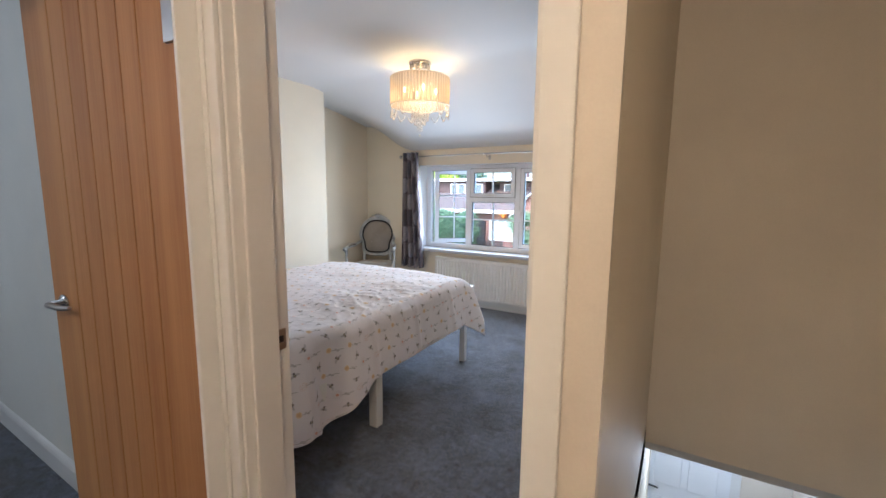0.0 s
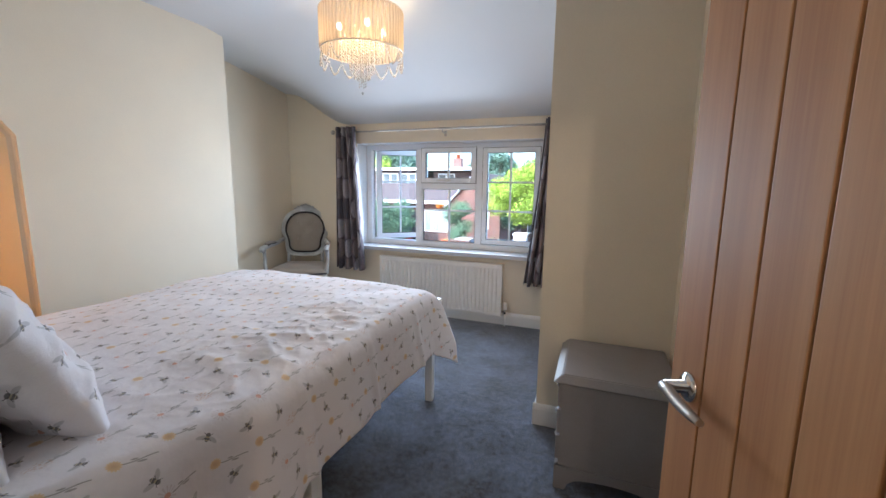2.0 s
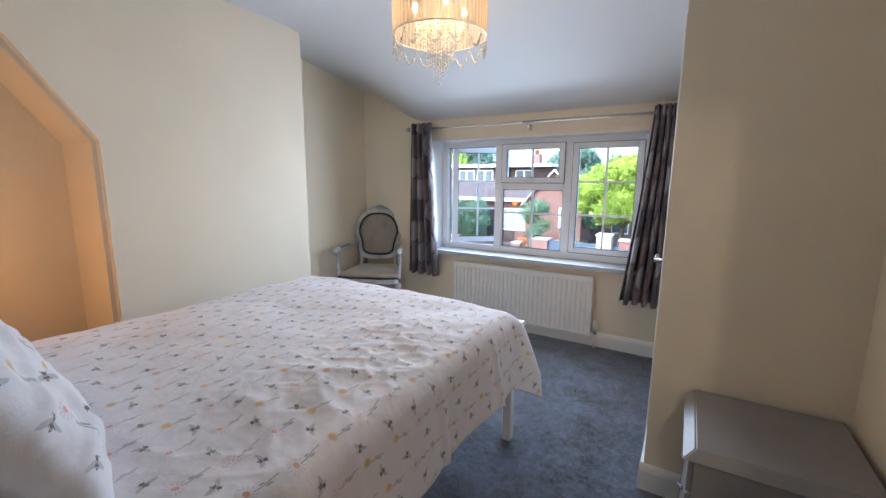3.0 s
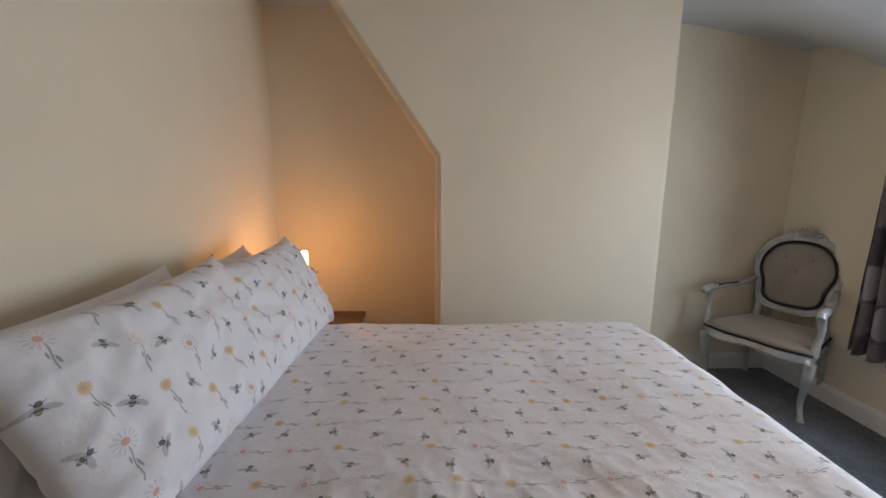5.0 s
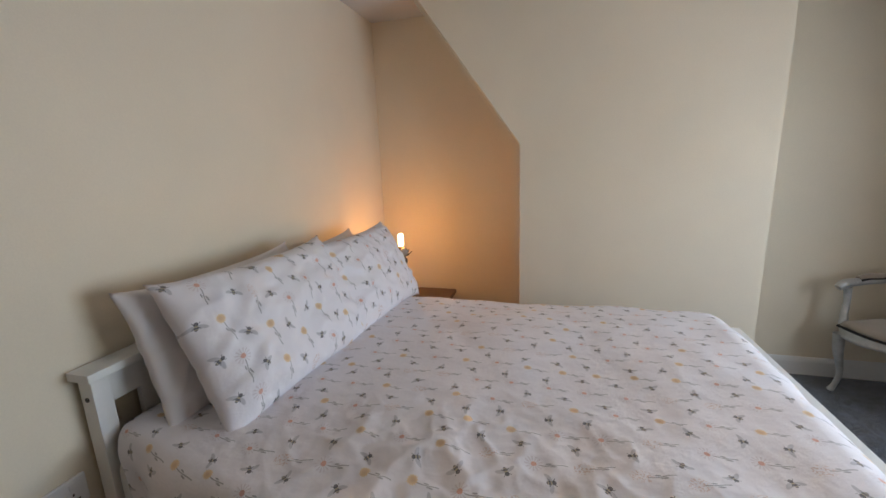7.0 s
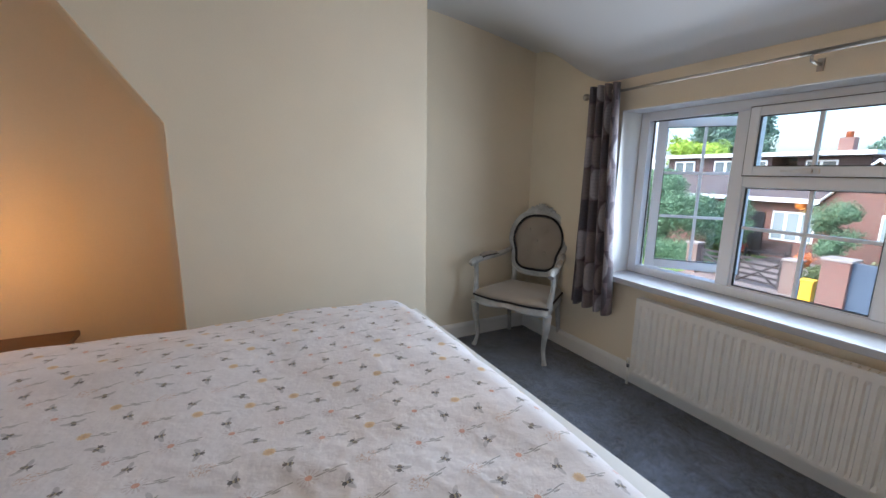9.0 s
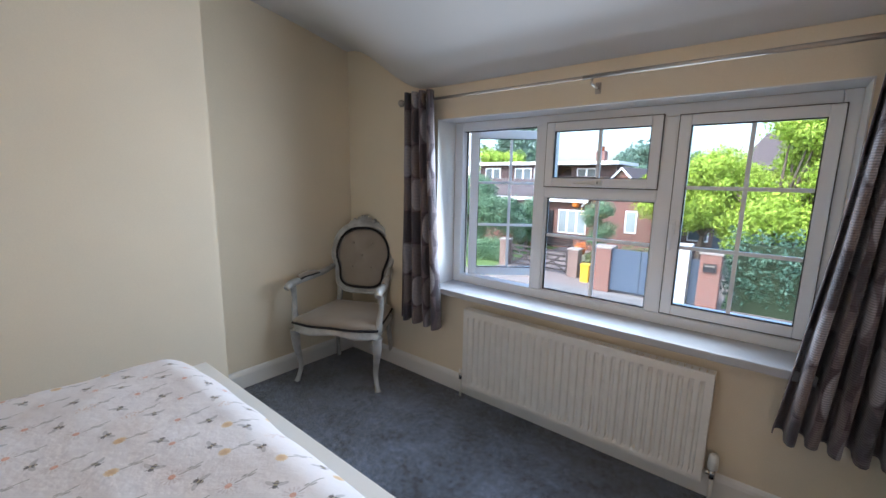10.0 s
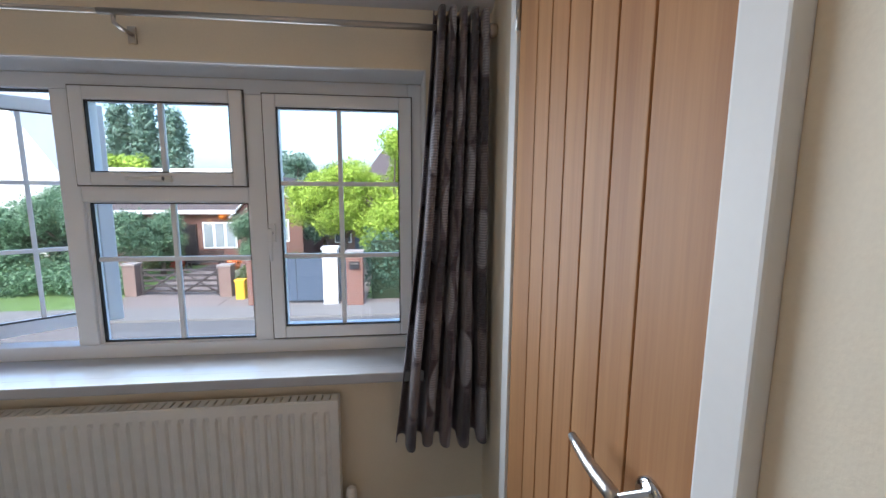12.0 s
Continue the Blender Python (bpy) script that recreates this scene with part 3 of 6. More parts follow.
# ---- doors ----
def plank_leaf(name, m, w, h, label, stiles=(0.115, 0.115)):
    """An oak door leaf in local x 0..w, with grooved planks between two stiles, hung at x = 0; its front faces -y."""
    leaf = new(name)
    leaf.matrix_basis = m
    tagged(leaf, label=label, kind="structure")
    t = 0.036
    boxpart("lipping", (0.0, w, 0.002, t - 0.002, 0.006, h - 0.004), GROOVE, leaf)
    n = 5
    inner, outer = stiles
    step = (w - inner - outer) / n
    cuts = [(0.0, inner)] + [(inner + k * step, inner + (k + 1) * step) for k in range(n)] + [(w - outer, w)]
    for a, b in cuts:
        bm = bmesh.new()
        box(bm, a + (0.0026 if a else 0), b - (0.0026 if b < w else 0), -0.006, t + 0.006, 0.008, h - 0.002, bevel=0.0024)
        part("plank", bm, PINE, leaf)
    return leaf


def lever(parent, x, z, side, t=0.036, flip=1):
    """A lever handle on a round rose; side -1 is the front (-y), flip the way the lever points in x."""
    y = -0.006 if side < 0 else t + 0.006
    bm = bmesh.new()
    prof = [(0.0265, 0.0), (0.0265, 0.006), (0.022, 0.009), (0.012, 0.010), (0.010, 0.045)]
    n = 24
    rings = [[bm.verts.new((x + r * math.cos(2 * math.pi * j / n), y + side * d, z + r * math.sin(2 * math.pi * j / n))) for j in range(n)] for r, d in prof]
    for a, b in zip(rings, rings[1:]):
        for j in range(n):
            bm.faces.new((a[j], a[(j + 1) % n], b[(j + 1) % n], b[j])).smooth = True
    bm.faces.new(rings[-1])
    bmesh.ops.recalc_face_normals(bm, faces=bm.faces[:])
    part("rose", bm, CHROME, parent, "round chrome rose")
    bm = bmesh.new()
    yy = y + side * 0.045
    path = [(x, yy, z), (x + flip * 0.02, yy, z + 0.001), (x + flip * 0.045, yy, z - 0.001), (x + flip * 0.075, yy, z - 0.001), (x + flip * 0.105, yy, z + 0.002), (x + flip * 0.13, yy, z + 0.006)]
    sweep(bm, path, [0.010, 0.010, 0.0098, 0.009, 0.008, 0.006], n=10)
    part("door_handle", bm, SATIN, parent, "curved satin nickel lever handle")


def casing(name, boxes, label="white painted door lining and architrave"):
    bm = bmesh.new()
    for b in boxes:
        box(bm, *b, bevel=0.004)
    return tagged(part(name, bm, TRIM), label=label, kind="structure")


# bedroom doorway: lining, stops, architraves on both faces
AY0, AY1 = YD - 0.012, YH - 0.010
casing("trim", [
    (DX0 - 0.03, DX0, AY0, AY1, 0, DH), (DX1, DX1 + 0.03, AY0, AY1, 0, DH), (DX0 - 0.03, DX1 + 0.03, AY0, AY1, DH, DH + 0.03),
    (DX0, DX0 + 0.012, AY0 + 0.03, AY1 - 0.045, 0, DH), (DX1 - 0.012, DX1, AY0 + 0.03, AY1 - 0.045, 0, DH)])
for ya, yb in ((AY0 - 0.016, AY0), (YH, YH + 0.014)):
    casing("trim", [(DX0 - (0.068 if ya < AY0 else 0.085), DX0 - (0.008 if ya < AY0 else 0.040), ya, yb, 0, DH + 0.08), (DX1 + 0.008, DX1 + 0.065 if ya < AY1 else XR, ya, yb, 0, DH + 0.08),
                    (DX0 - 0.008, DX1 + 0.008, ya, yb, DH + 0.008, DH + 0.08)])
    s = -0.006 if ya < AY0 else 0.006
    casing("trim", [(DX0 - (0.068 if ya < AY0 else 0.085), DX0 - (0.048 if ya < AY0 else 0.06), min(ya, ya + s) if s < 0 else yb, ya if s < 0 else yb + s, 0, DH + 0.08)])

boxpart("strike_plate", (DX0, DX0 + 0.0025, 1.305, 1.335, 0.862, 0.925), SATIN)
tagged(bpy.data.objects["strike_plate"], label="satin nickel strike plate in the white door lining", category="strike plate")
boxpart("keep", (DX0 + 0.0025, DX0 + 0.004, 1.311, 1.326, 0.885, 0.905), BLACKPAINT, bpy.data.objects["strike_plate"])

door = plank_leaf("door_1", pose(DX1 + 0.028, YH - 0.004, 0, 0, 0, 104), 0.775, 1.975, "oak plank bedroom door standing open", (0.142, 0.113))
lever(door, 0.700, 0.925, 1, flip=-1)
lever(door, 0.700, 0.925, -1, flip=-1)
for z in (0.22, 1.0, 1.75):
    bm = bmesh.new()
    sweep(bm, [(-0.008, -0.008, z - 0.05), (-0.008, -0.008, z + 0.05)], 0.007, 10)
    part("hinge", bm, SATIN, door, "satin nickel butt hinge")

cup = plank_leaf("door_2", pose(0.032, 4.474, 0, 0, 0, -90), 0.680, 1.975, "closed oak plank cupboard door", (0.129, 0.129))
lever(cup, 0.614, 0.915, -1, flip=-1)
for z in (0.33, 1.72):
    bm = bmesh.new()
    sweep(bm, [(-0.004, -0.010, z - 0.045), (-0.004, -0.010, z + 0.045)], 0.007, 10)
    part("hinge", bm, SATIN, cup, "satin nickel butt hinge")
casing("trim", [(XBOX - 0.022, XBOX, 4.476, 4.535, 0, 2.045), (XBOX - 0.022, XBOX, 3.740, 3.794, 0, 2.045), (XBOX - 0.022, XBOX, 3.794, 4.476, 1.985, 2.045)])

side = plank_leaf("door_3", pose(-0.272, 1.17, 0, 0, 0, 186.5), 0.72, 1.975, "oak plank door of the next room standing open", (0.148, 0.148))
lever(side, 0.655, 0.96, 1, flip=-1)
boxpart("hinge", (-0.02, 0.03, 0.0, 0.052, 1.70, 1.80), SATIN, side, "satin nickel butt hinge", 0.002)
casing("trim", [(-0.37, -0.25, YD - 0.04, YD - 0.013, 0, 2.03), (-0.25, -0.235, YD - 0.085, YD - 0.013, 0, 2.08), (-0.37, -0.25, 0.40, 0.43, 0, 2.03), (-0.25, -0.235, 0.33, 0.42, 0, 2.08)])

# downstairs door below the landing
dd = new("door_4")
dd.matrix_basis = pose(0.70, 4.99, -2.6)
tagged(dd, label="closed white panelled downstairs door", kind="structure")
boxpart("leaf", (0, 0.74, -0.04, 0.0, 0, 2.0), UPVC, dd, bevel=0.003)
for xa, xb, za, zb in ((0.1, 0.34, 0.2, 0.9), (0.4, 0.64, 0.2, 0.9), (0.1, 0.34, 1.05, 1.8), (0.4, 0.64, 1.05, 1.8)):
    boxpart("panel", (xa, xb, -0.052, -0.04, za, zb), UPVC, dd, bevel=0.008)
boxpart("back_plate", (0.03, 0.06, -0.05, -0.04, 0.9, 1.12), BLACKPAINT, dd, "black back plate", 0.002)
bm = bmesh.new()
sweep(bm, [(0.045, -0.05, 1.02), (0.045, -0.09, 1.02), (0.09, -0.09, 1.02), (0.15, -0.085, 1.01)], 0.009, 8)
part("door_handle", bm, BLACKPAINT, dd, "black lever handle")
casing("trim", [(0.62, 0.70, 4.97, 5.0, -2.6, -0.55), (1.44, 1.52, 4.97, 5.0, -2.6, -0.55)], "white door frame of the hall")

# ---- window ----
win = new("window_1")
tagged(win, label="white plastic three-light window with glazing bars", kind="structure")
structure("window_reveal", [(WX0, WX0 + 0.005, YW - 0.003, 5.03, WZ0, WZ1), (WX1 - 0.005, WX1, YW - 0.003, 5.03, WZ0, WZ1),
                            (WX0, WX1, YW - 0.003, 5.03, WZ1 - 0.005, WZ1)], TRIM, "white painted window reveal")


def frame_bars(name, bars, y0, y1, parent, label="", bevel=0.005, mat=None):
    bm = bmesh.new()
    for x0, x1, z0, z1 in bars:
        box(bm, x0, x1, y0, y1, z0, z1, bevel=bevel)
    return part(name, bm, mat or UPVC, parent, label)


FY0, FY1 = 5.03, 5.10
frame_bars("window_frame", [
    (WX0 + 0.005, -1.955, WZ0 + 0.001, WZ1 - 0.005), (-0.235, WX1 - 0.005, WZ0, WZ1 - 0.005), (-1.955, -0.235, WZ1 - 0.058, WZ1 - 0.005), (-1.955, -0.235, WZ0, WZ0 + 0.052),
    (-1.450, -1.383, WZ0 + 0.052, WZ1 - 0.058), (-0.820, -0.752, WZ0 + 0.052, WZ1 - 0.058), (-1.383, -0.820, 1.243, 1.312)], FY0, FY1, win)


def sash(name, x0, x1, z0, z1, y0, bars, parent, rail=0.045, depth=0.07, gasket=True):
    """An opening light: frame, pane, glazing bars, in the parent's own axes."""
    holder = frame_bars(name, [(x0, x0 + rail, z0, z1), (x1 - rail, x1, z0, z1), (x0 + rail, x1 - rail, z1 - rail, z1), (x0 + rail, x1 - rail, z0, z0 + rail)], y0, y0 + depth, parent)
    g = 0.004
    a, b, c, d = x0 + rail, x1 - rail, z0 + rail, z1 - rail
    ob = boxpart("pane", (a, b, y0 + 0.022, y0 + 0.027, c, d), GLASS, holder, "clear glass")
    ob.visible_shadow = False
    bm = bmesh.new()
    for u in ((a, a + g, c, d), (b - g, b, c, d), (a, b, d - g, d), (a, b, c, c + g)):
        box(bm, u[0], u[1], y0 + 0.006, y0 + 0.021, u[2], u[3])
    part("seal", bm, SEAL, holder, "black glazing seal")
    # dark grey strips in the gasket gap, coloured as the sash's shadow line
    if gasket:
        bm = bmesh.new()
        for u in ((x0 - 0.0035, x0, z0, z1), (x1, x1 + 0.0035, z0, z1), (x0 - 0.0035, x1 + 0.0035, z1, z1 + 0.0035), (x0 - 0.0035, x1 + 0.0035, z0 - 0.005, z0)):
            box(bm, u[0], u[1], y0 + 0.006, y0 + 0.024, u[2], u[3])
        part("gasket", bm, GASKET_SHADOW, holder, "dark grey gasket strip drawn as the shadow line round the sash")
    xs_, zs_ = bars
    for x in xs_:
        boxpart("glazing_bar", (x - 0.008, x + 0.008, y0 + 0.014, y0 + 0.035, c, d), UPVC, holder, bevel=0.003)
    for z in zs_:
        boxpart("glazing_bar", (a, b, y0 + 0.013, y0 + 0.036, z - 0.008, z + 0.008), UPVC, holder, bevel=0.003)
    return holder


sash("sash", -0.752, -0.222, 0.722, 1.628, 5.014, ((-0.487,), (1.04, 1.312)), win)
sash("sash", -1.383, -0.820, 1.302, 1.636, 5.014, ((-1.1015,), ()), win)
sash("fixed_light", -1.400, -0.803, 0.690, 1.265, 5.045, ((-1.1015,), (1.03,)), win, rail=0.026, depth=0.035, gasket=False)
hinge = new("casement")
hinge.matrix_basis = pose(-1.955, 5.085, 0, 0, 0, 38.5)
tagged(hinge, label="open white plastic window casement with glazing bars")
hinge.parent = win
sash("sash", 0.02, 0.535, 0.705, 1.640, -0.03, ((0.278,), (1.04, 1.312)), hinge, rail=0.052, depth=0.055, gasket=False)
boxpart("gasket", (-1.958, -1.954, 5.077, 5.087, 0.70, 1.64), SEAL, win, "black window seal")
boxpart("gasket", (-1.955, -1.45, 5.05, 5.09, 1.623, 1.627), SEAL, win, "black window seal")
# handles
for x, z, turn in ((-0.735, 1.13, 0), (-1.10, 1.325, 90)):
    hm = pose(x, 5.008, z, 0, -turn, 0)
    bm = bmesh.new()
    box(bm, -0.012, 0.012, -0.012, 0.006, -0.034, 0.034, bevel=0.004)
    sweep(bm, [(0, -0.012, 0), (0, -0.034, 0.0), (0, -0.036, 0.02 if not turn else -0.02), (0, -0.032, -0.10 if not turn else 0.10)], [0.008, 0.009, 0.009, 0.006], 8)
    bmesh.ops.transform(bm, matrix=hm, verts=bm.verts)
    part("window_handle", bm, UPVC if not turn else ENAMEL, win, "white window handle")

bm = bmesh.new()
box(bm, WX0 - 0.035, WX1 + 0.035, 4.80, YW - 0.001, WZ0 - 0.036, WZ0 + 0.001, bevel=0.006)
box(bm, WX0 + 0.001, WX1 - 0.001, YW - 0.008, 5.04, WZ0 - 0.036, WZ0)
tagged(part("window_sill", bm, SILLMAT), label="glossy white window sill", kind="structure")
structure("outer_sill", [(WX0, WX1, 5.10, 5.20, WZ0 - 0.02, WZ0 + 0.01)], UPVC, "white outer window sill")

# ---- curtains and pole ----
pole = thing("curtain_pole", pose(-1.09, 4.775, 1.785), "slim satin nickel curtain pole above the window", "curtain pole")
bm = bmesh.new()
sweep(bm, [(-1.14, 0, 0), (0.0, 0, 0)], 0.0075, 12)
sweep(bm, [(-0.02, 0, 0), (1.10, 0, 0)], 0.0095, 12)
part("rod", bm, SATIN, pole)
for x in (-1.155, 1.115):
    bm = bmesh.new()
    bmesh.ops.create_icosphere(bm, subdivisions=3, radius=0.022, matrix=pose(x, 0, 0))
    part("finial", bm, SATIN, pole, smooth=True)
for x in (-1.02, 0.02, 1.05):
    bm = bmesh.new()
    sweep(bm, [(x, 0.0, -0.01), (x, 0.0, -0.03), (x, 0.04, -0.034), (x, 0.084, -0.034)], 0.006, 8)
    box(bm, x - 0.012, x + 0.012, 0.078, 0.085, -0.06, -0.01, bevel=0.002)
    part("bracket", bm, SATIN, pole)


def curtain(x0, x1, xb0, xb1, zb, folds, seed, label):
    """An eyelet curtain: deep round folds at the pole, looser at the hem."""
    th = thing("curtain", pose(0, 4.775, 0), label, "curtain", "curtains at the window")
    bm = bmesh.new()
    uv = bm.loops.layers.uv.new("UVMap")
    nu, nv = folds * 14, 60
    ztop = 1.835
    rng = random.Random(seed)
    ph = [rng.uniform(-0.5, 0.5) for _ in range(folds * 2 + 2)]
    amp = [rng.uniform(0.7, 1.25) for _ in range(folds * 2 + 2)]
    grid = []
    for j in range(nv + 1):
        v = j / nv
        z = ztop + (zb - ztop) * v
        row = []
        for i in range(nu + 1):
            u = i / nu
            k = u * folds * 2
            a = amp[int(min(k, folds * 2 - 0.01))]
            spread = v ** 1.3
            xx = (x0 + (x1 - x0) * u) * (1 - spread) + (xb0 + (xb1 - xb0) * u) * spread
            wave = math.sin(k * math.pi + ph[int(min(k, folds * 2 - 0.01)) // 2] * 0.6 * v)
            depth = (0.042 + 0.012 * v) * (1 + (a - 1) * v)
            dy = wave * depth + 0.006 * noise.noise(Vector((u * 6, v * 5, seed)))
            xx -= 0.006 * math.sin(k * math.pi * 2) * (0.5 + 0.5 * v) + 0.012 * v * noise.noise(Vector((u * 4, v * 3, seed + 9)))
            dz = 0.012 * v * v * noise.noise(Vector((u * 5, 3.0, seed))) - (0.008 * v if wave < 0 else 0)
            row.append(bm.verts.new((xx, dy, z + dz)))
        grid.append(row)
    width = folds * 0.235
    for j in range(nv):
        for i in range(nu):
            f = bm.faces.new((grid[j][i], grid[j][i + 1], grid[j + 1][i + 1], grid[j + 1][i]))
            f.smooth = True
            for loop, (a, b) in zip(f.loops, ((i, j), (i + 1, j), (i + 1, j + 1), (i, j + 1))):
                loop[uv].uv = (a / nu * width, -b / nv * (ztop - zb))
    cloth = part("curtain_cloth", bm, CURTAIN, th)
    sol = cloth.modifiers.new("thickness", "SOLIDIFY")
    sol.thickness = 0.003
    for k in range(1, folds * 2):
        u = k / (folds * 2)
        bm = bmesh.new()
        r = ring_path(0.024, 0.024, 16)
        sweep(bm, [(x0 + (x1 - x0) * u + 0.004 * math.cos(2 * math.pi * q / 16), 0.024 * math.cos(2 * math.pi * q / 16), 1.785 + 0.024 * math.sin(2 * math.pi * q / 16)) for q in range(16)], 0.004, 6, closed=True)
        part("eyelet", bm, SATIN, th, "metal eyelet")


curtain(-2.215, -1.985, -2.235, -1.90, 0.425, 4, 3, "plum-brown disc-patterned eyelet curtain hanging beside the corner chair")
curtain(-0.160, 0.008, -0.290, 0.024, 0.425, 5, 8, "plum-brown disc-patterned eyelet curtain hanging beside the cupboard door")

# ---- radiator ----
RX0, RX1, RZ0, RZ1, RY = -1.735, -0.487, 0.095, 0.575, 4.785
rad = thing("radiator", pose(0, 0, 0), "white ribbed panel radiator under the window", "radiator")
bm = bmesh.new()
n = 31
zs = (RZ0, RZ0 + 0.018, RZ0 + 0.04, RZ1 - 0.055, RZ1 - 0.035, RZ1 - 0.004)
prev = None
cols = []
pts = []
for k in range(n):
    c = RX0 + 0.018 + (RX1 - RX0 - 0.036) * (k + 0.5) / n
    h = (RX1 - RX0 - 0.036) / n / 2
    pts += [(c - h, 0.0), (c - h * 0.62, 0.0), (c - h * 0.30, 1.0), (c + h * 0.30, 1.0), (c + h * 0.62, 0.0)]
pts = [(RX0, 0.0)] + pts + [(RX1, 0.0)]
for x, d in pts:
    cols.append([bm.verts.new((x, RY + (0.010 * d if 1 < i < 4 else 0.0), z)) for i, z in enumerate(zs)])
for a, b in zip(cols, cols[1:]):
    for i in range(len(zs) - 1):
        bm.faces.new((a[i], b[i], b[i + 1], a[i + 1]))
ob = part("front_panel", bm, ENAMEL, rad)
ob.modifiers.new("thickness", "SOLIDIFY").thickness = -0.003
boxpart("back_panel", (RX0 + 0.01, RX1 - 0.01, RY + 0.035, RY + 0.05, RZ0 + 0.01, RZ1 - 0.02), ENAMEL, rad, bevel=0.004)
boxpart("side_cover", (RX0 - 0.002, RX0 + 0.002, RY, RY + 0.05, RZ0, RZ1), ENAMEL, rad)
boxpart("side_cover", (RX1 - 0.002, RX1 + 0.002, RY, RY + 0.05, RZ0, RZ1), ENAMEL, rad)
bm = bmesh.new()
for k in range(2):
    box(bm, RX0, RX1, RY + (0.0, 0.046)[k], RY + (0.008, 0.054)[k], RZ1 - 0.004, RZ1, bevel=0.001)
for k in range(46):
    x = RX0 + 0.015 + (RX1 - RX0 - 0.03) * k / 45
    box(bm, x - 0.0105, x + 0.0105, RY + 0.008, RY + 0.046, RZ1 - 0.005, RZ1 - 0.001)
part("top_grille", bm, ENAMEL, rad)
for x in (RX0 - 0.03, RX1 + 0.035):
    bm = bmesh.new()
    sweep(bm, [(x, RY + 0.025, 0.0), (x, RY + 0.025, RZ0 + 0.03)], 0.0075, 10)
    part("pipe", bm, ENAMEL, rad, "white painted pipe")
    bm = bmesh.new()
    sweep(bm, [(x, RY + 0.025, RZ0 + 0.02), (x, RY + 0.025, RZ0 + 0.06)], 0.012, 12)
    sweep(bm, [(x, RY + 0.025, RZ0 + 0.042), (RX0 if x < RX0 else RX1, RY + 0.025, RZ0 + 0.042)], 0.010, 12)
    part("valve", bm, CHROME, rad, "chrome valve")
bm = bmesh.new()
lathe(bm, [(0.013, RZ0 + 0.06), (0.019, RZ0 + 0.066), (0.020, RZ0 + 0.10), (0.017, RZ0 + 0.125), (0.010, RZ0 + 0.132)], 20, RX1 + 0.035, RY + 0.025)
part("valve_head", bm, ENAMEL, rad, "white thermostatic valve head")
bm = bmesh.new()
lathe(bm, [(0.010, RZ0 + 0.058), (0.013, RZ0 + 0.062), (0.012, RZ0 + 0.078)], 16, RX0 - 0.03, RY + 0.025)
part("valve_cap", bm, ENAMEL, rad)
for x in (RX0 + 0.2, RX1 - 0.2):
    boxpart("bracket", (x - 0.015, x + 0.015, RY + 0.05, YW, RZ0 + 0.05, RZ1 - 0.05), ENAMEL, rad)

# ---- bed ----
BX0, BX1, BY0, BY1 = -2.06, -0.565, 1.455, 3.455
HX0, HX1 = -2.02, -0.675
bed = thing("bed", pose(0, 0, 0), "white painted wooden double bed frame", "bed")
for x in (HX0 + 0.025, HX1 - 0.025):
    boxpart("post", (x - 0.025, x + 0.025, BY0 - 0.075, BY0 - 0.025, 0, 0.86), BEDWHITE, bed, bevel=0.003)
for x in (BX0 + 0.025, BX1 - 0.025):
    boxpart("leg", (x - 0.022, x + 0.022, 3.325, 3.369, 0, 0.568), BEDWHITE, bed, bevel=0.003)
    boxpart("leg", (x - 0.028, x + 0.028, 2.235, 2.29, 0, 0.295), BEDWHITE, bed, bevel=0.003)
    boxpart("side_rail", (x - 0.012, x + 0.012, BY0 - 0.02, 3.315, 0.295, 0.42), BEDWHITE, bed, bevel=0.003)
for x in (HX0 + 0.025, HX1 - 0.025):
    bm = bmesh.new()
    s = 1 if x > -1.3 else -1
    sweep(bm, [(x + s * 0.024, BY0 - 0.05, 0.80), (x + s * 0.0275, BY0 - 0.05, 0.80)], 0.007, 12)
    part("bolt_head", bm, BLACKPAINT, bed, "small dark bolt head")
boxpart("headboard_cap", (HX0 - 0.015, HX1 + 0.015, BY0 - 0.088, BY0 - 0.005, 0.86, 0.885), BEDWHITE, bed, bevel=0.003)
boxpart("headboard_rail", (HX0 + 0.05, HX1 - 0.05, BY0 - 0.06, BY0 - 0.03, 0.77, 0.86), BEDWHITE, bed, bevel=0.002)
boxpart("headboard_rail", (HX0 + 0.05, HX1 - 0.05, BY0 - 0.06, BY0 - 0.03, 0.34, 0.46), BEDWHITE, bed, bevel=0.002)
k = HX1 - 0.05 - 0.085
while k > HX0 + 0.1:
    boxpart("headboard_slat", (k - 0.075, k, BY0 - 0.055, BY0 - 0.035, 0.46, 0.77), BEDWHITE, bed, bevel=0.002)
    k -= 0.16
boxpart("footboard_cap", (BX0 - 0.015, BX1 - 0.008, BY1 - 0.115, BY1 + 0.045, 0.568, 0.593), BEDWHITE, bed, bevel=0.003)
boxpart("footboard_rail", (BX0 + 0.05, BX1 - 0.05, 3.325, 3.355, 0.27, 0.568), BEDWHITE, bed, bevel=0.002)
for k in range(12):
    y = BY0 + 0.08 + k * 0.145
    boxpart("slat", (BX0 + 0.06, BX1 - 0.06, y, y + 0.07, 0.30, 0.32), BEDWHITE, bed)
bm = bmesh.new()
box(bm, BX0 + 0.035, BX1 - 0.11, BY0 - 0.01, BY1 - 0.16, 0.322, 0.60, bevel=0.03)
m_ = part("mattress", bm, MATTRESS)
tagged(m_, label="pale mattress on the white bed frame", category="mattress")


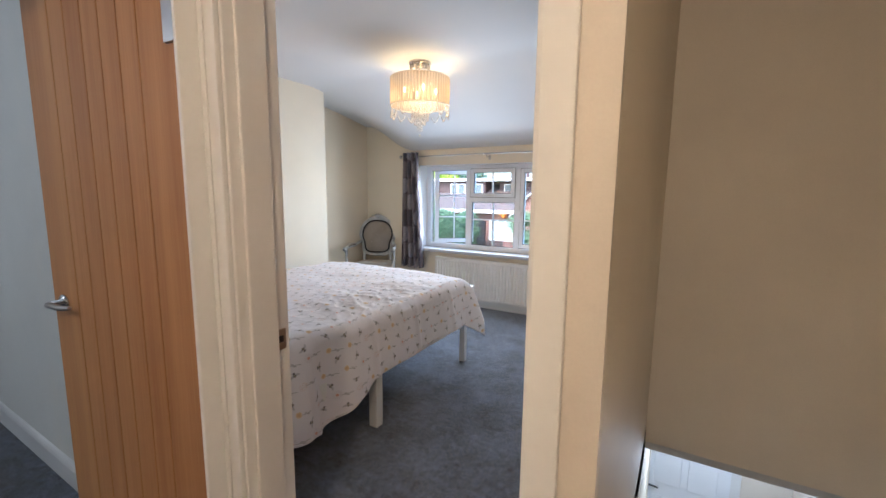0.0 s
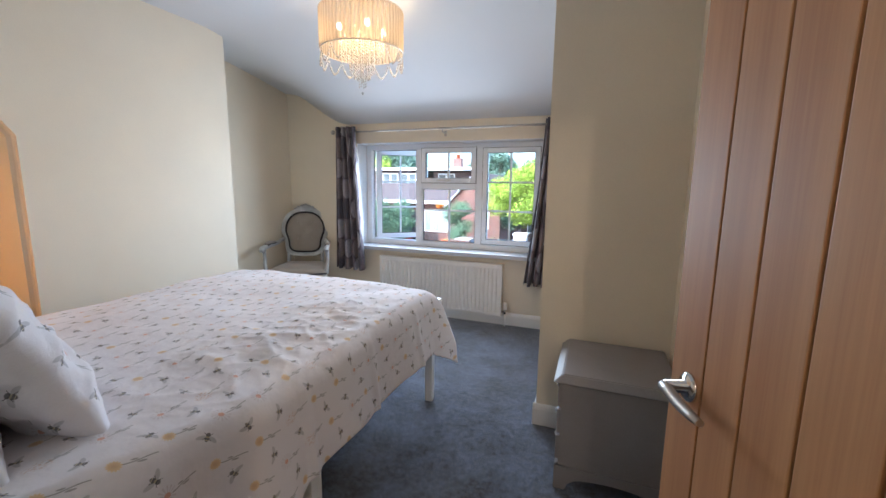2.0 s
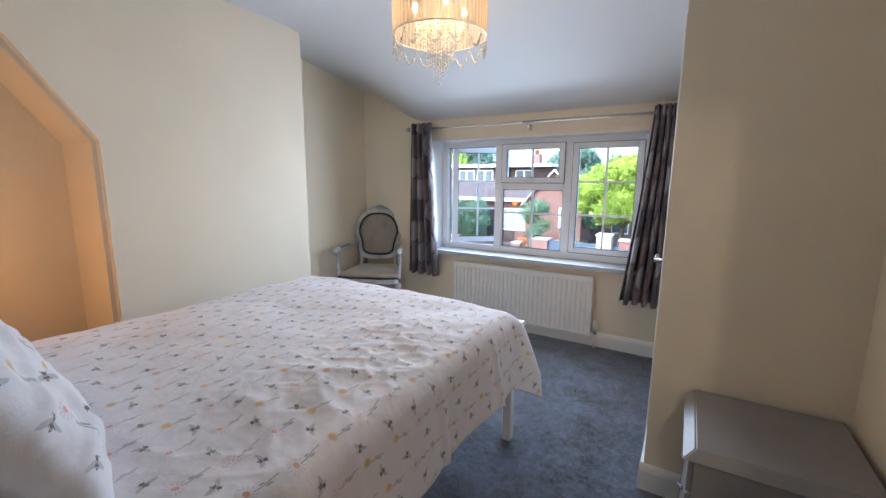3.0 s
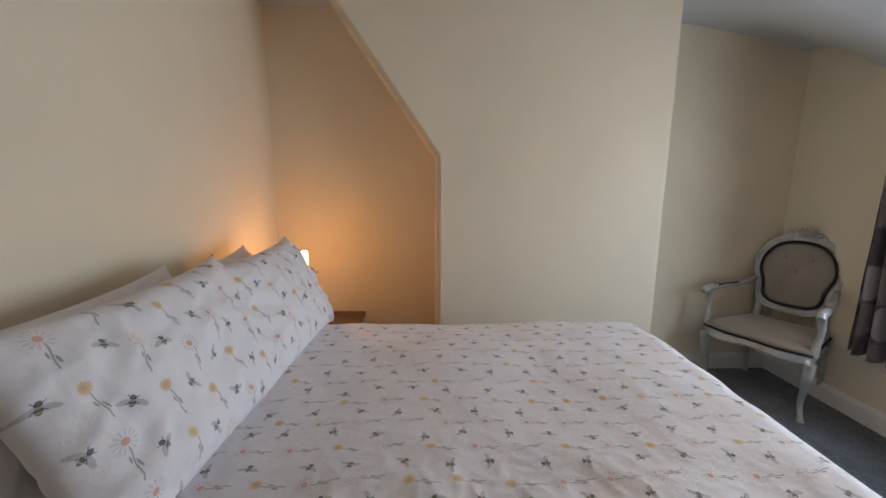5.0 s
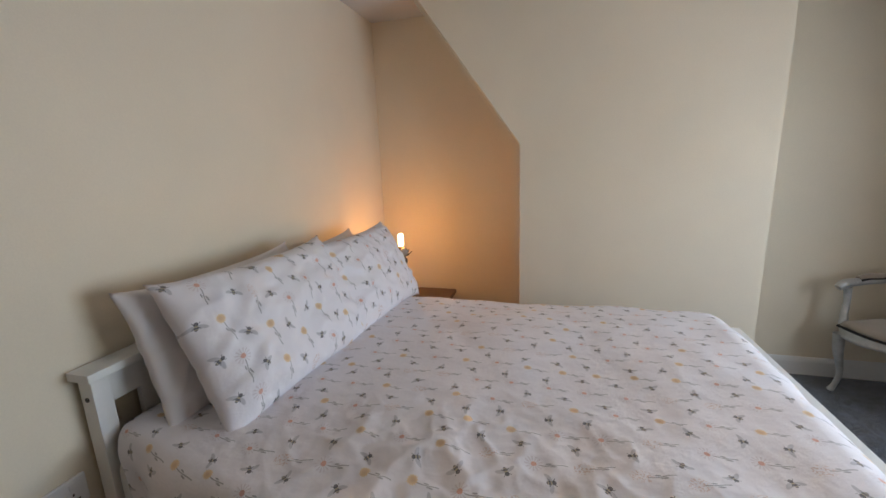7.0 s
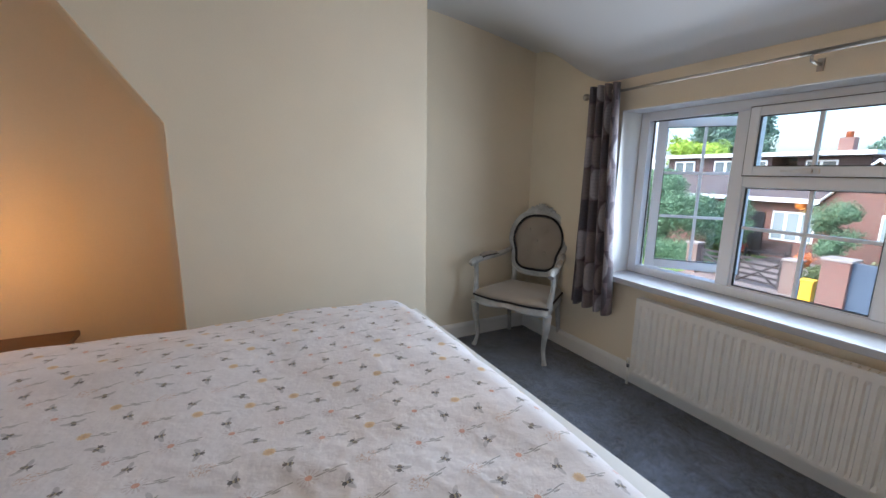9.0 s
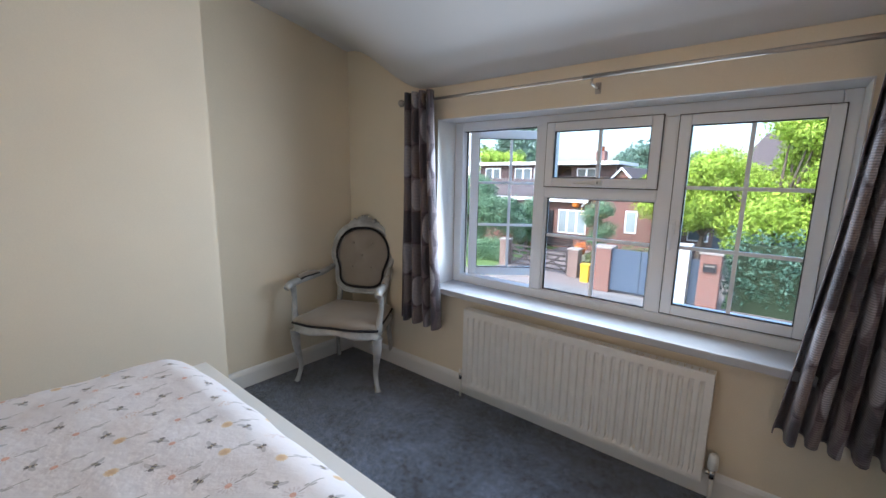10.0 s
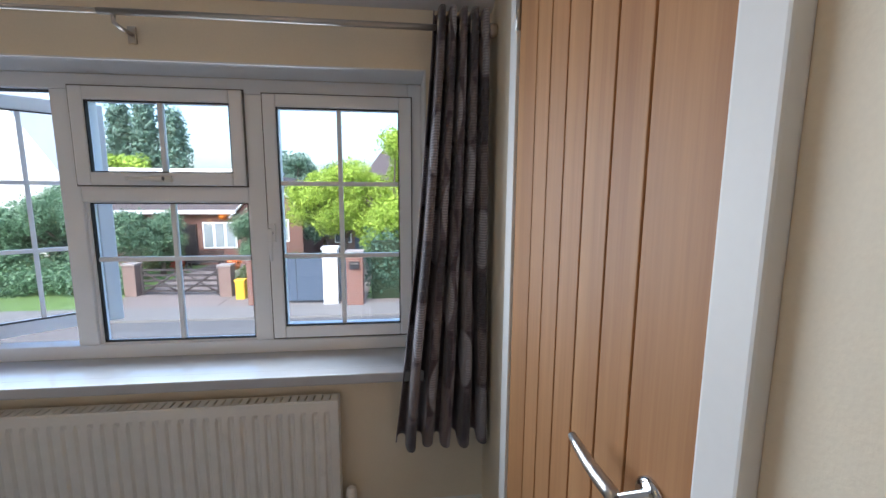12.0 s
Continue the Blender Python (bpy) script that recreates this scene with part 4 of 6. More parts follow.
def duvet():
    """A duvet with its printed cover: flat on the mattress, hanging down both sides, with folds."""
    th = thing("duvet", pose(0, 0, 0), "white duvet printed with bees and flowers on the bed", "duvet")
    bm = bmesh.new()
    uv = bm.loops.layers.uv.new("UVMap")
    left, right = 0.16, 0.43
    top = BX1 - BX0 + 0.02
    total = left + top + right
    ns, nt = 270, 230
    y0, y1 = BY0 + 0.00, BY1 - 0.040
    grid = []
    for j in range(nt + 1):
        t = j / nt
        y = y0 + (y1 - y0) * t
        rise = min(max((t - 0.20) / 0.26, 0.0), 1.0)
        hem = right - 0.13 * rise * rise * (3 - 2 * rise) + 0.010 * math.sin(t * 14.0) + 0.15 * max(0.0, (t - 0.90) / 0.10) ** 1.6
        row = []
        for i in range(ns + 1):
            s = i / ns * (left + top + hem)
            q = s - left
            r = 0.075
            z0 = 0.675
            if q < r:
                a = min(max((r - q) / r, 0.0), 1.6)
                if q > -r * 0.57:
                    x, z = BX0 - 0.01 + r - r * math.sin(a), z0 - r + r * math.cos(a)
                else:
                    x, z = BX0 - 0.012 - 0.0 * q, z0 - r - (-r * 0.57 - q)
                hang = 0.0
            elif q > top - r:
                a = (q - (top - r)) / r
                if a < 1.45:
                    x, z = BX1 + 0.01 - r + r * math.sin(a), z0 - r + r * math.cos(a)
                    hang = a / 1.45 * 0.2
                else:
                    drop = q - (top - r) - 1.45 * r
                    x, z = BX1 + 0.01 + drop * 0.11, z0 - r + r * math.cos(1.45) - drop
                    hang = 0.2 + 0.8 * min(drop / 0.3, 1.0)
            else:
                x, z = BX0 - 0.01 + q, z0
                hang = 0.0
            if q > top - r:
                x -= 0.045 * max(0.0, 1 - t / 0.16) * min(1.0, hang * 1.6)
            edge = min(max((q - (top - 0.40)) / 0.40, 0.0), 1.0)
            x -= 0.115 * max(0.0, 1 - t / 0.30) ** 1.3 * edge
            inner = min(q / 0.25, (top - q) / 0.25, 1.0)
            inner = max(inner, 0.0)
            puff = 0.022 * inner
            crumple = 0.020 * noise.noise(Vector((x * 2.2, y * 2.0, 1.0))) + 0.008 * noise.noise(Vector((x * 5.5, y * 5.0, 4.0)))
            ridge = 1.0 - abs(noise.noise(Vector((x * 3.2 + y * 0.9, y * 3.6 - x * 1.4, 8.0)))) * 3.2
            near = math.exp(-((q - (top - 0.22)) ** 2) / 0.05) * math.exp(-((y - 2.45) ** 2) / 0.25)
            fine = 1.0 - abs(noise.noise(Vector((x * 11.0 - y * 3.0, y * 12.0, 3.0)))) * 3.4
            crumple += 0.014 * max(ridge, 0.0) * (0.20 + 0.55 * near) + 0.0062 * max(fine, 0.0) * (0.08 + near)
            tiny = 1.0 - abs(noise.noise(Vector((x * 22.0 + y * 6.0, y * 20.0, 6.0)))) * 3.6
            crumple += 0.0028 * max(tiny, 0.0) * (0.04 + near)
            z += (puff + crumple) * (1.0 - hang) - 0.05 * max(0.0, (t - 0.95) / 0.05) ** 2 * (1 - hang)
            fold = math.sin(y * 13.0 + 1.4 * math.sin(y * 3.1)) * 0.55 + 0.8 * noise.noise(Vector((y * 5.0, z * 0.8, 2.0)))
            crease = max(0.0, 1.0 - abs(((y * 2.35 + 0.25 + 0.10 * z) % 1.0) - 0.5) * 13.0)
            x += hang * (0.024 * fold + 0.020 * crease + 0.034 * max(0.0, 1 - t / 0.35) * math.sin(y * 30.0 + 1.5 * math.sin(y * 9.0)))
            z += 0.010 * noise.noise(Vector((y * 4.0, 0.0, 5.0))) * hang
            yy = y + 0.01 * noise.noise(Vector((x * 4, 1.5, y * 2)))
            if t > 0.93 and q > top - r:
                yy += 0.085 * ((t - 0.93) / 0.07) ** 1.4 * hang
                x += 0.05 * ((t - 0.93) / 0.07) * hang
            row.append((bm.verts.new((x, yy, z)), s, y))
        grid.append(row)
    for j in range(nt):
        for i in range(ns):
            c = (grid[j][i], grid[j][i + 1], grid[j + 1][i + 1], grid[j + 1][i])
            f = bm.faces.new([p[0] for p in c])
            f.smooth = True
            for loop, p in zip(f.loops, c):
                loop[uv].uv = (p[2], p[1])
    cover = part("duvet_cover", bm, PRINT, th)
    sol = cover.modifiers.new("thickness", "SOLIDIFY")
    sol.thickness, sol.offset = 0.028, -1.0


duvet()


def pillow(name, m, w, h, t, mat, seed, label, turn=False):
    th = thing(name, m, label, "pillow", "pillows on the bed")
    bm = bmesh.new()
    uv = bm.loops.layers.uv.new("UVMap")
    nu, nv = 72, 48
    sides = []
    for side in (1, -1):
        grid = []
        for j in range(nv + 1):
            b = 2 * j / nv - 1
            row = []
            for i in range(nu + 1):
                a = 2 * i / nu - 1
                edge = max((1 - abs(a) ** 3.2), 0) ** 0.55 * max((1 - abs(b) ** 3.0), 0) ** 0.55
                pinch = 1 - 0.055 * (abs(b) ** 2) * (1 - abs(a) ** 6)
                x = a * w / 2 * (1 - 0.05 * (1 - b * b) * abs(a) ** 4)
                y = b * h / 2 * (1 - 0.08 * (1 - a * a) * abs(b) ** 3) * pinch
                wr = 0.010 * noise.noise(Vector((a * 3, b * 3, seed))) + 0.006 * noise.noise(Vector((a * 8, b * 7, seed + 3)))
                ridge = max(0.0, 1 - 4.5 * abs(noise.noise(Vector((a * 2.6 + b * 1.4, b * 2.2 - a * 1.2, seed + 5)))))
                pucker = max(0.0, 1 - 4.0 * abs(noise.noise(Vector((a * 9.0, b * 2.5, seed + 11))))) * abs(b) ** 2
                wr += 0.009 * ridge * (0.4 + abs(a)) + 0.005 * pucker
                z = side * t / 2 * edge * (1 + 0.10 * noise.noise(Vector((a * 1.5, b * 1.5, seed + 7)))) + wr * (edge + 0.35)
                row.append((bm.verts.new((x, y, z)), x, y))
            grid.append(row)
        for j in range(nv):
            for i in range(nu):
                c = (grid[j][i], grid[j][i + 1], grid[j + 1][i + 1], grid[j + 1][i])
                if side < 0:
                    c = c[::-1]
                f = bm.faces.new([p[0] for p in c])
                f.smooth = True
                for loop, p in zip(f.loops, c):
                    loop[uv].uv = (-p[2] + seed, p[1] + seed * 1.7)
    bmesh.ops.remove_doubles(bm, verts=bm.verts, dist=0.0008)
    part("pillow_case", bm, mat, th)


def lean(x, y, z, tilt, yaw, h):
    """The pose of a pillow that stands on its long edge at (x, y, z) and leans back by tilt degrees."""
    base = pose(x, y, z, 0, 0, yaw) @ pose(0, 0, 0, 90 - tilt, 0, 0)
    return base @ pose(0, h / 2, 0)


H = 0.44
pillow("pillow", lean(-1.115, 1.600, 0.655, 16, 180 - 1, H + 0.015), 0.75, H + 0.015, 0.14, SHEET, 2, "plain white pillow leaning on the white headboard")
pillow("pillow", lean(-1.74, 1.62, 0.660, 20, 180 + 1, H - 0.02), 0.72, H - 0.02, 0.14, SHEET, 5, "plain white pillow leaning on the white headboard, half hidden")
pillow("pillow", lean(-1.145, 1.815, 0.652, 27, 180 - 4, H + 0.075), 0.775, H + 0.075, 0.20, PRINT_PILLOW, 11, "bee and flower printed pillow leaning on a plain one")
pillow("pillow", lean(-1.75, 1.855, 0.655, 28, 180 - 4, H + 0.05), 0.76, H + 0.05, 0.19, PRINT_PILLOW, 14, "bee and flower printed pillow leaning beside its twin")


# ---- socket beside the headboard ----
sock = thing("wall_socket", pose(-0.575, YH, 0.545), "white double wall socket beside the white headboard", "socket")
boxpart("face_plate", (-0.073, 0.073, 0.0, 0.010, -0.043, 0.043), UPVC, sock, bevel=0.003)
for x in (-0.036, 0.036):
    boxpart("rocker_switch", (x - 0.007, x + 0.007, 0.010, 0.014, 0.012, 0.030), UPVC, sock, bevel=0.001)
    for dx, dz, w, h in ((0, -0.004, 0.002, 0.004), (-0.011, -0.022, 0.0035, 0.002), (0.011, -0.022, 0.0035, 0.002)):
        boxpart("pin_hole", (x + dx - w, x + dx + w, 0.010, 0.0105, dz - h, dz + h), BLACKPAINT, sock)

# ---- chest of drawers ----
chest = thing("bedside_chest", pose(0.17, 2.865, 0), "small grey painted chest of drawers against the cream wall", "chest of drawers")
CW, CD, CH = 0.455, 0.455, 0.512
bm = bmesh.new()
prism(bm, [(0.02, 0.10), (CD - 0.005, 0.10), (CD - 0.005, CH - 0.03), (0.02, CH - 0.03)], "x", 0.025, CW)
part("carcass", bm, CHESTPAINT, chest)
bm = bmesh.new()
v = box(bm, -0.012, CW + 0.005, -0.005, CD, CH - 0.03, CH)
for w in v:
    if w.co.z > CH - 0.01:
        if w.co.x < 0.1:
            w.co.x += 0.035
        if w.co.y < 0.1:
            w.co.y += 0.030
        w.co.x -= 0.006 if w.co.x > 0.3 else 0
bmesh.ops.bevel(bm, geom=bm.edges[:], offset=0.004, segments=2, affect="EDGES")
part("top", bm, CHESTPAINT, chest)
boxpart("moulding", (0.008, CW, 0.008, CD - 0.002, CH - 0.042, CH - 0.030), CHESTPAINT, chest, bevel=0.004)


def bracket_base(length):
    """A plinth outline with two bracket feet and an arched lower edge."""
    pts = [(0, 0), (0.045, 0), (0.055, 0.03), (0.085, 0.052)]
    for k in range(1, 8):
        u = 0.085 + (length - 0.17) * k / 8
        pts.append((u, 0.055 + 0.012 * math.sin(math.pi * k / 8)))
    pts += [(length - 0.085, 0.052), (length - 0.055, 0.03), (length - 0.045, 0), (length, 0), (length, 0.105), (0, 0.105)]
    return pts


bm = bmesh.new()
prism(bm, [(0.012 + p, q) for p, q in bracket_base(CW - 0.012)], "y", 0.010, 0.030)
part("side_plinth", bm, CHESTPAINT, chest)
bm = bmesh.new()
prism(bm, [(0.012 + p, q) for p, q in bracket_base(CD - 0.017)], "x", 0.010, 0.030)
part("front_plinth", bm, CHESTPAINT, chest)
boxpart("back_foot", (CW - 0.05, CW, CD - 0.05, CD - 0.005, 0, 0.10), CHESTPAINT, chest)
for k in range(3):
    z0 = 0.118 + k * 0.118
    d = boxpart("drawer", (0.008, 0.026, 0.040, CD - 0.025, z0, z0 + 0.108), CHESTPAINT, chest, bevel=0.004)
    for y in (0.14, CD - 0.125):
        bm = bmesh.new()
        sweep(bm, [(0.008, y, z0 + 0.054), (0.004, y, z0 + 0.054), (0.001, y, z0 + 0.054), (-0.004, y, z0 + 0.054)], [0.005, 0.005, 0.010, 0.007], 12)
        part("knob", bm, CHROME, d, "small round metal knob")

# ---- armchair in the corner ----
chair = thing("armchair", pose(-2.435, 4.375, 0, 0, 0, 26), "worn silver armchair with buttoned taupe velvet and black piping", "chair")


def bez(pts, n=10):
    """A smooth path through a few points."""
    ps = [Vector(p) for p in pts]
    ps = [ps[0]] + ps + [ps[-1]]
    out = []
    for i in range(1, len(ps) - 2):
        for k in range(n):
            t = k / n
            a, b, c, d = ps[i - 1], ps[i], ps[i + 1], ps[i + 2]
            out.append(0.5 * ((2 * b) + (c - a) * t + (2 * a - 5 * b + 4 * c - d) * t * t + (3 * b - a - 3 * c + d) * t ** 3))
    return out + [ps[-2]]


def taper(path, radii):
    """Radii spread evenly along a path."""
    m = len(path)
    out = []
    for k in range(m):
        f = k / (m - 1) * (len(radii) - 1)
        i = min(int(f), len(radii) - 2)
        out.append(radii[i] * (1 - (f - i)) + radii[i + 1] * (f - i))
    return out


SW, SD = 0.285, 0.42           # half width of the front, depth of the seat
for s in (-1, 1):
    path = bez([(s * SW, 0.0, 0.0), (s * (SW - 0.012), 0.012, 0.045), (s * (SW - 0.022), 0.02, 0.12), (s * (SW - 0.005), 0.005, 0.25), (s * SW, 0.0, 0.36)])
    bm = bmesh.new()
    sweep(bm, path, taper(path, [0.020, 0.014, 0.014, 0.018, 0.027, 0.030]), 10)
    part("leg", bm, SILVER, chair)
    path = bez([(s * 0.215, SD + 0.03, 0.0), (s * 0.21, SD + 0.01, 0.12), (s * 0.205, SD - 0.02, 0.30), (s * 0.205, SD - 0.02, 0.40)])
    bm = bmesh.new()
    sweep(bm, path, taper(path, [0.017, 0.015, 0.02, 0.022]), 10)
    part("leg", bm, SILVER, chair)
    # arm support rising from the front leg, then the arm running back to the frame
    path = bez([(s * SW, 0.02, 0.40), (s * (SW + 0.008), 0.02, 0.47), (s * (SW + 0.015), 0.035, 0.55), (s * (SW + 0.012), 0.02, 0.635)])
    bm = bmesh.new()
    sweep(bm, path, taper(path, [0.026, 0.019, 0.016, 0.02]), 10)
    part("arm_support", bm, SILVER, chair)
    path = bez([(s * (SW + 0.022), -0.035, 0.632), (s * (SW + 0.015), 0.0, 0.655), (s * (SW + 0.005), 0.12, 0.662), (s * (SW - 0.035), 0.28, 0.672), (s * 0.215, SD - 0.01, 0.70)])
    bm = bmesh.new()
    sweep(bm, path, taper(path, [0.020, 0.027, 0.021, 0.02, 0.018]), 10)
    arm = part("armrest", bm, SILVER, chair)
    path = bez([(s * (SW + 0.010), 0.08, 0.676), (s * (SW + 0.004), 0.13, 0.684), (s * (SW - 0.010), 0.20, 0.684), (s * (SW - 0.024), 0.26, 0.682)], 6)
    bm = bmesh.new()
    sweep(bm, path, taper(path, [0.016, 0.022, 0.022, 0.016]), 10)
    part("arm_pad", bm, VELVET, arm, "taupe velvet arm pad")
    bm = bmesh.new()
    sweep(bm, [p + Vector((-s * 0.018, 0, -0.004)) for p in path], 0.0065, 6)
    part("piping", bm, CHARCOAL, arm, "black piping")


def seat_outline(grow, z, n=14):
    """The seat's outline: bowed at the front, narrowing to the back."""
    pts = []
    for k in range(n + 1):
        u = -1 + 2 * k / n
        pts.append(((SW + grow) * u, -0.015 - grow - 0.028 * (1 - u * u) + 0.012 * math.cos(u * math.pi * 2) * 0.5, z))
    for k in range(1, 6):
        u = k / 6
        pts.append((SW + grow - 0.065 * u, (SD) * u, z))
    for k in range(7):
        u = 1 - 2 * k / 6
        pts.append(((0.22 + grow) * u, SD + grow, z))
    for k in range(1, 6):
        u = 1 - k / 6
        pts.append((-(SW + grow) + 0.065 * u, SD * u, z))
    return pts


def stack(bm, layers):
    """Joins outlines of equal length into one closed body."""
    rings = [[bm.verts.new(p) for p in lay] for lay in layers]
    n = len(rings[0])
    for a, b in zip(rings, rings[1:]):
        for j in range(n):
            bm.faces.new((a[j], a[(j + 1) % n], b[(j + 1) % n], b[j])).smooth = True
    bm.faces.new(rings[0][::-1])
    return rings


def wavy(lay, depth):
    out = []
    for x, y, z in lay:
        dip = depth * (math.cos(x / SW * math.pi * 1.5) * 0.5 + 0.5) if y < 0.02 else 0
        out.append((x, y, z + dip))
    return out


bm = bmesh.new()
rings = stack(bm, [wavy(seat_outline(-0.012, 0.335), 0.02), wavy(seat_outline(0.004, 0.343), 0.02), wavy(seat_outline(0.006, 0.362), 0.012), seat_outline(-0.002, 0.372), seat_outline(0.004, 0.395), seat_outline(0.0, 0.402)])
bm.faces.new(rings[-1])
part("seat_rail", bm, SILVER, chair)
bm = bmesh.new()
lay = []
for grow, z in ((-0.004, 0.402), (0.0, 0.420), (-0.012, 0.440), (-0.045, 0.455), (-0.10, 0.466), (-0.18, 0.470)):
    f = seat_outline(0, z)
    cy = SD / 2
    sc = 1 + grow / 0.29
    lay.append([(x * sc, cy + (y - cy) * sc, z) for x, y, z in f])
rings = stack(bm, lay)
bm.faces.new(rings[-1])
part("seat", bm, VELVET, chair, "taupe velvet seat cushion")
bm = bmesh.new()
sweep(bm, [Vector(p) for p in seat_outline(0.005, 0.407)], 0.0075, 6, closed=True)
part("piping", bm, CHARCOAL, chair, "black piping")

BT = pose(0, SD - 0.012, 0.50, -10)    # the back leans


def back_outline(grow, n=72):
    """The back's cartouche outline: arched top, round shoulders, a waist, square lower corners; grown outwards."""
    pts = []
    for k in range(n):
        a = 2 * math.pi * k / n
        cx, cz = math.cos(a), math.sin(a)
        z = (0.207 + grow) * math.copysign(abs(cz) ** (0.92 if cz > 0 else 0.60), cz)
        f = z / (0.207 + grow)
        half = (0.197 + grow) * (1 - 0.115 * math.exp(-((f + 0.42) / 0.34) ** 2) - 0.07 * max(0.0, -f) ** 3 - 0.05 * (f < 0) * min(1.0, -f * 2))
        pts.append(Vector((half * math.copysign(abs(cx) ** (0.78 if cz > 0 else 0.50), cx), 0, 0.268 + z)))
    return pts


def moved(bm, m=None):
    bmesh.ops.transform(bm, matrix=m or BT, verts=bm.verts)
    return bm


bm = bmesh.new()
path = back_outline(0.026)
sweep(bm, path, 0.027, 10, closed=True)
part("backrest_frame", moved(bm), SILVER, chair)
bm = bmesh.new()
sweep(bm, [p + Vector((0, -0.022, 0)) for p in back_outline(0.044)], 0.009, 8, closed=True)
part("frame_moulding", moved(bm), SILVER, chair)
bm = bmesh.new()
rows = []
oval = back_outline(0.0)
centre = Vector((0, 0, 0.268))
buttons = [(-0.07, 0.37), (0.07, 0.37), (0, 0.285), (-0.07, 0.20), (0.07, 0.20)]
for f in (1.0, 0.93, 0.8, 0.65, 0.5, 0.35, 0.2, 0.08):
    row = []
    for p in oval:
        q = centre + (p - centre) * f
        d = min((Vector((q.x - bx, q.z - bz)).length for bx, bz in buttons))
        dent = 0.014 * math.exp(-(d / 0.022) ** 2)
        row.append(bm.verts.new((q.x, -0.018 - 0.030 * (1 - f ** 2.5) + dent, q.z)))
    rows.append(row)
for a, b in zip(rows, rows[1:]):
    for j in range(72):
        bm.faces.new((a[j], a[(j + 1) % 72], b[(j + 1) % 72], b[j])).smooth = True
bm.faces.new(rows[-1])
back_ring = [bm.verts.new((p.x, 0.018, p.z)) for p in oval]
for j in range(72):
    bm.faces.new((back_ring[j], back_ring[(j + 1) % 72], rows[0][(j + 1) % 72], rows[0][j]))
bm.faces.new(back_ring[::-1])
bmesh.ops.recalc_face_normals(bm, faces=bm.faces[:])
part("backrest", moved(bm), VELVET, chair, "buttoned taupe velvet back")
for bx, bz in buttons:
    bm = bmesh.new()
    bmesh.ops.create_icosphere(bm, subdivisions=2, radius=0.008, matrix=pose(bx, -0.036, bz))
    part("button", moved(bm), VELVET, chair, "velvet covered button", smooth=True)
bm = bmesh.new()
sweep(bm, [p + Vector((0, -0.034, 0)) for p in back_outline(0.003)], 0.0085, 6, closed=True)
part("piping", moved(bm), CHARCOAL, chair, "black piping")
for s in (-1, 1):
    path = bez([(s * 0.178, 0.0, -0.10), (s * 0.172, 0, -0.02), (s * 0.172, 0, 0.04), (s * 0.180, 0, 0.09)], 6)
    bm = bmesh.new()
    sweep(bm, path, taper(path, [0.024, 0.020, 0.022, 0.022]), 10)
    part("back_post", moved(bm), SILVER, chair)
# carved crest: a shell with scrolling leaves to both sides
bm = bmesh.new()
for k in range(-9, 10):
    a = math.pi / 2 - k * 0.105
    px, pz = 0.226 * math.copysign(abs(math.cos(a)) ** 0.78, math.cos(a)), 0.268 + 0.235 * abs(math.sin(a)) ** 0.92
    r = 0.017 if abs(k) > 3 else 0.026
    bmesh.ops.create_icosphere(bm, subdivisions=2, radius=r, matrix=Matrix.Translation((px, -0.018, pz + (0.026 if abs(k) < 3 else 0.012))) @ Euler((0.2, k * 0.35, 0)).to_matrix().to_4x4() @ Matrix.Diagonal((0.62 + 0.3 * (k % 2), 0.55, 1.15, 1)))
for k in range(-3, 4):
    a = k * 0.42
    bmesh.ops.create_icosphere(bm, subdivisions=2, radius=0.022, matrix=Matrix.Translation((0.034 * math.sin(a), -0.026, 0.525 + 0.024 * math.cos(a))) @ Euler((0, a, 0)).to_matrix().to_4x4() @ Matrix.Diagonal((0.42, 0.5, 1.25, 1)))
part("carved_crest", moved(bm), SILVER, chair, "carved silver crest", smooth=True)

# ---- ceiling light ----
lamp = thing("ceiling_light", pose(LAMP[0], LAMP[1], ROOF), "cream pleated drum ceiling light with hanging crystal strands, lit", "ceiling light")
bm = bmesh.new()
lathe(bm, [(0.02, 0.0), (0.092, 0.0), (0.092, -0.012), (0.080, -0.016), (0.080, -0.022)], 32)
part("ceiling_rose", bm, CHROME, lamp, "round chrome ceiling plate")
bm = bmesh.new()
rng = random.Random(4)
for k in range(60):
    a, z = rng.uniform(0, 2 * math.pi), rng.uniform(-0.06, -0.022)
    bmesh.ops.create_icosphere(bm, subdivisions=1, radius=0.009, matrix=Matrix.Translation((0.078 * math.cos(a), 0.078 * math.sin(a), z)))
part("crystal_collar", bm, CRYSTAL, lamp, "ring of small crystals")
SR, S0, S1 = 0.242, -0.125, -0.345
bm = bmesh.new()
uvl = bm.loops.layers.uv.new("UVMap")
n = 360
ra = [bm.verts.new(((SR + 0.0028 * math.sin(k * math.pi / 3)) * math.cos(2 * math.pi * k / n), (SR + 0.0028 * math.sin(k * math.pi / 3)) * math.sin(2 * math.pi * k / n), S0)) for k in range(n)]
rb = [bm.verts.new((v.co.x, v.co.y, S1)) for v in ra]
for j in range(n):
    f = bm.faces.new((ra[j], ra[(j + 1) % n], rb[(j + 1) % n], rb[j]))
    f.smooth = True
    for loop, (u, w) in zip(f.loops, ((j, 0), (j + 1, 0), (j + 1, 1), (j, 1))):
        loop[uvl].uv = (u / n, w)
part("shade", bm, ORGANZA, lamp, "cream pleated see-through shade")
for z in (S0, S1):
    bm = bmesh.new()
    sweep(bm, ring_path(SR, SR, 64, z), 0.0035, 6, closed=True)
    part("hoop", bm, SATIN, lamp, "thin metal hoop")
bm = bmesh.new()
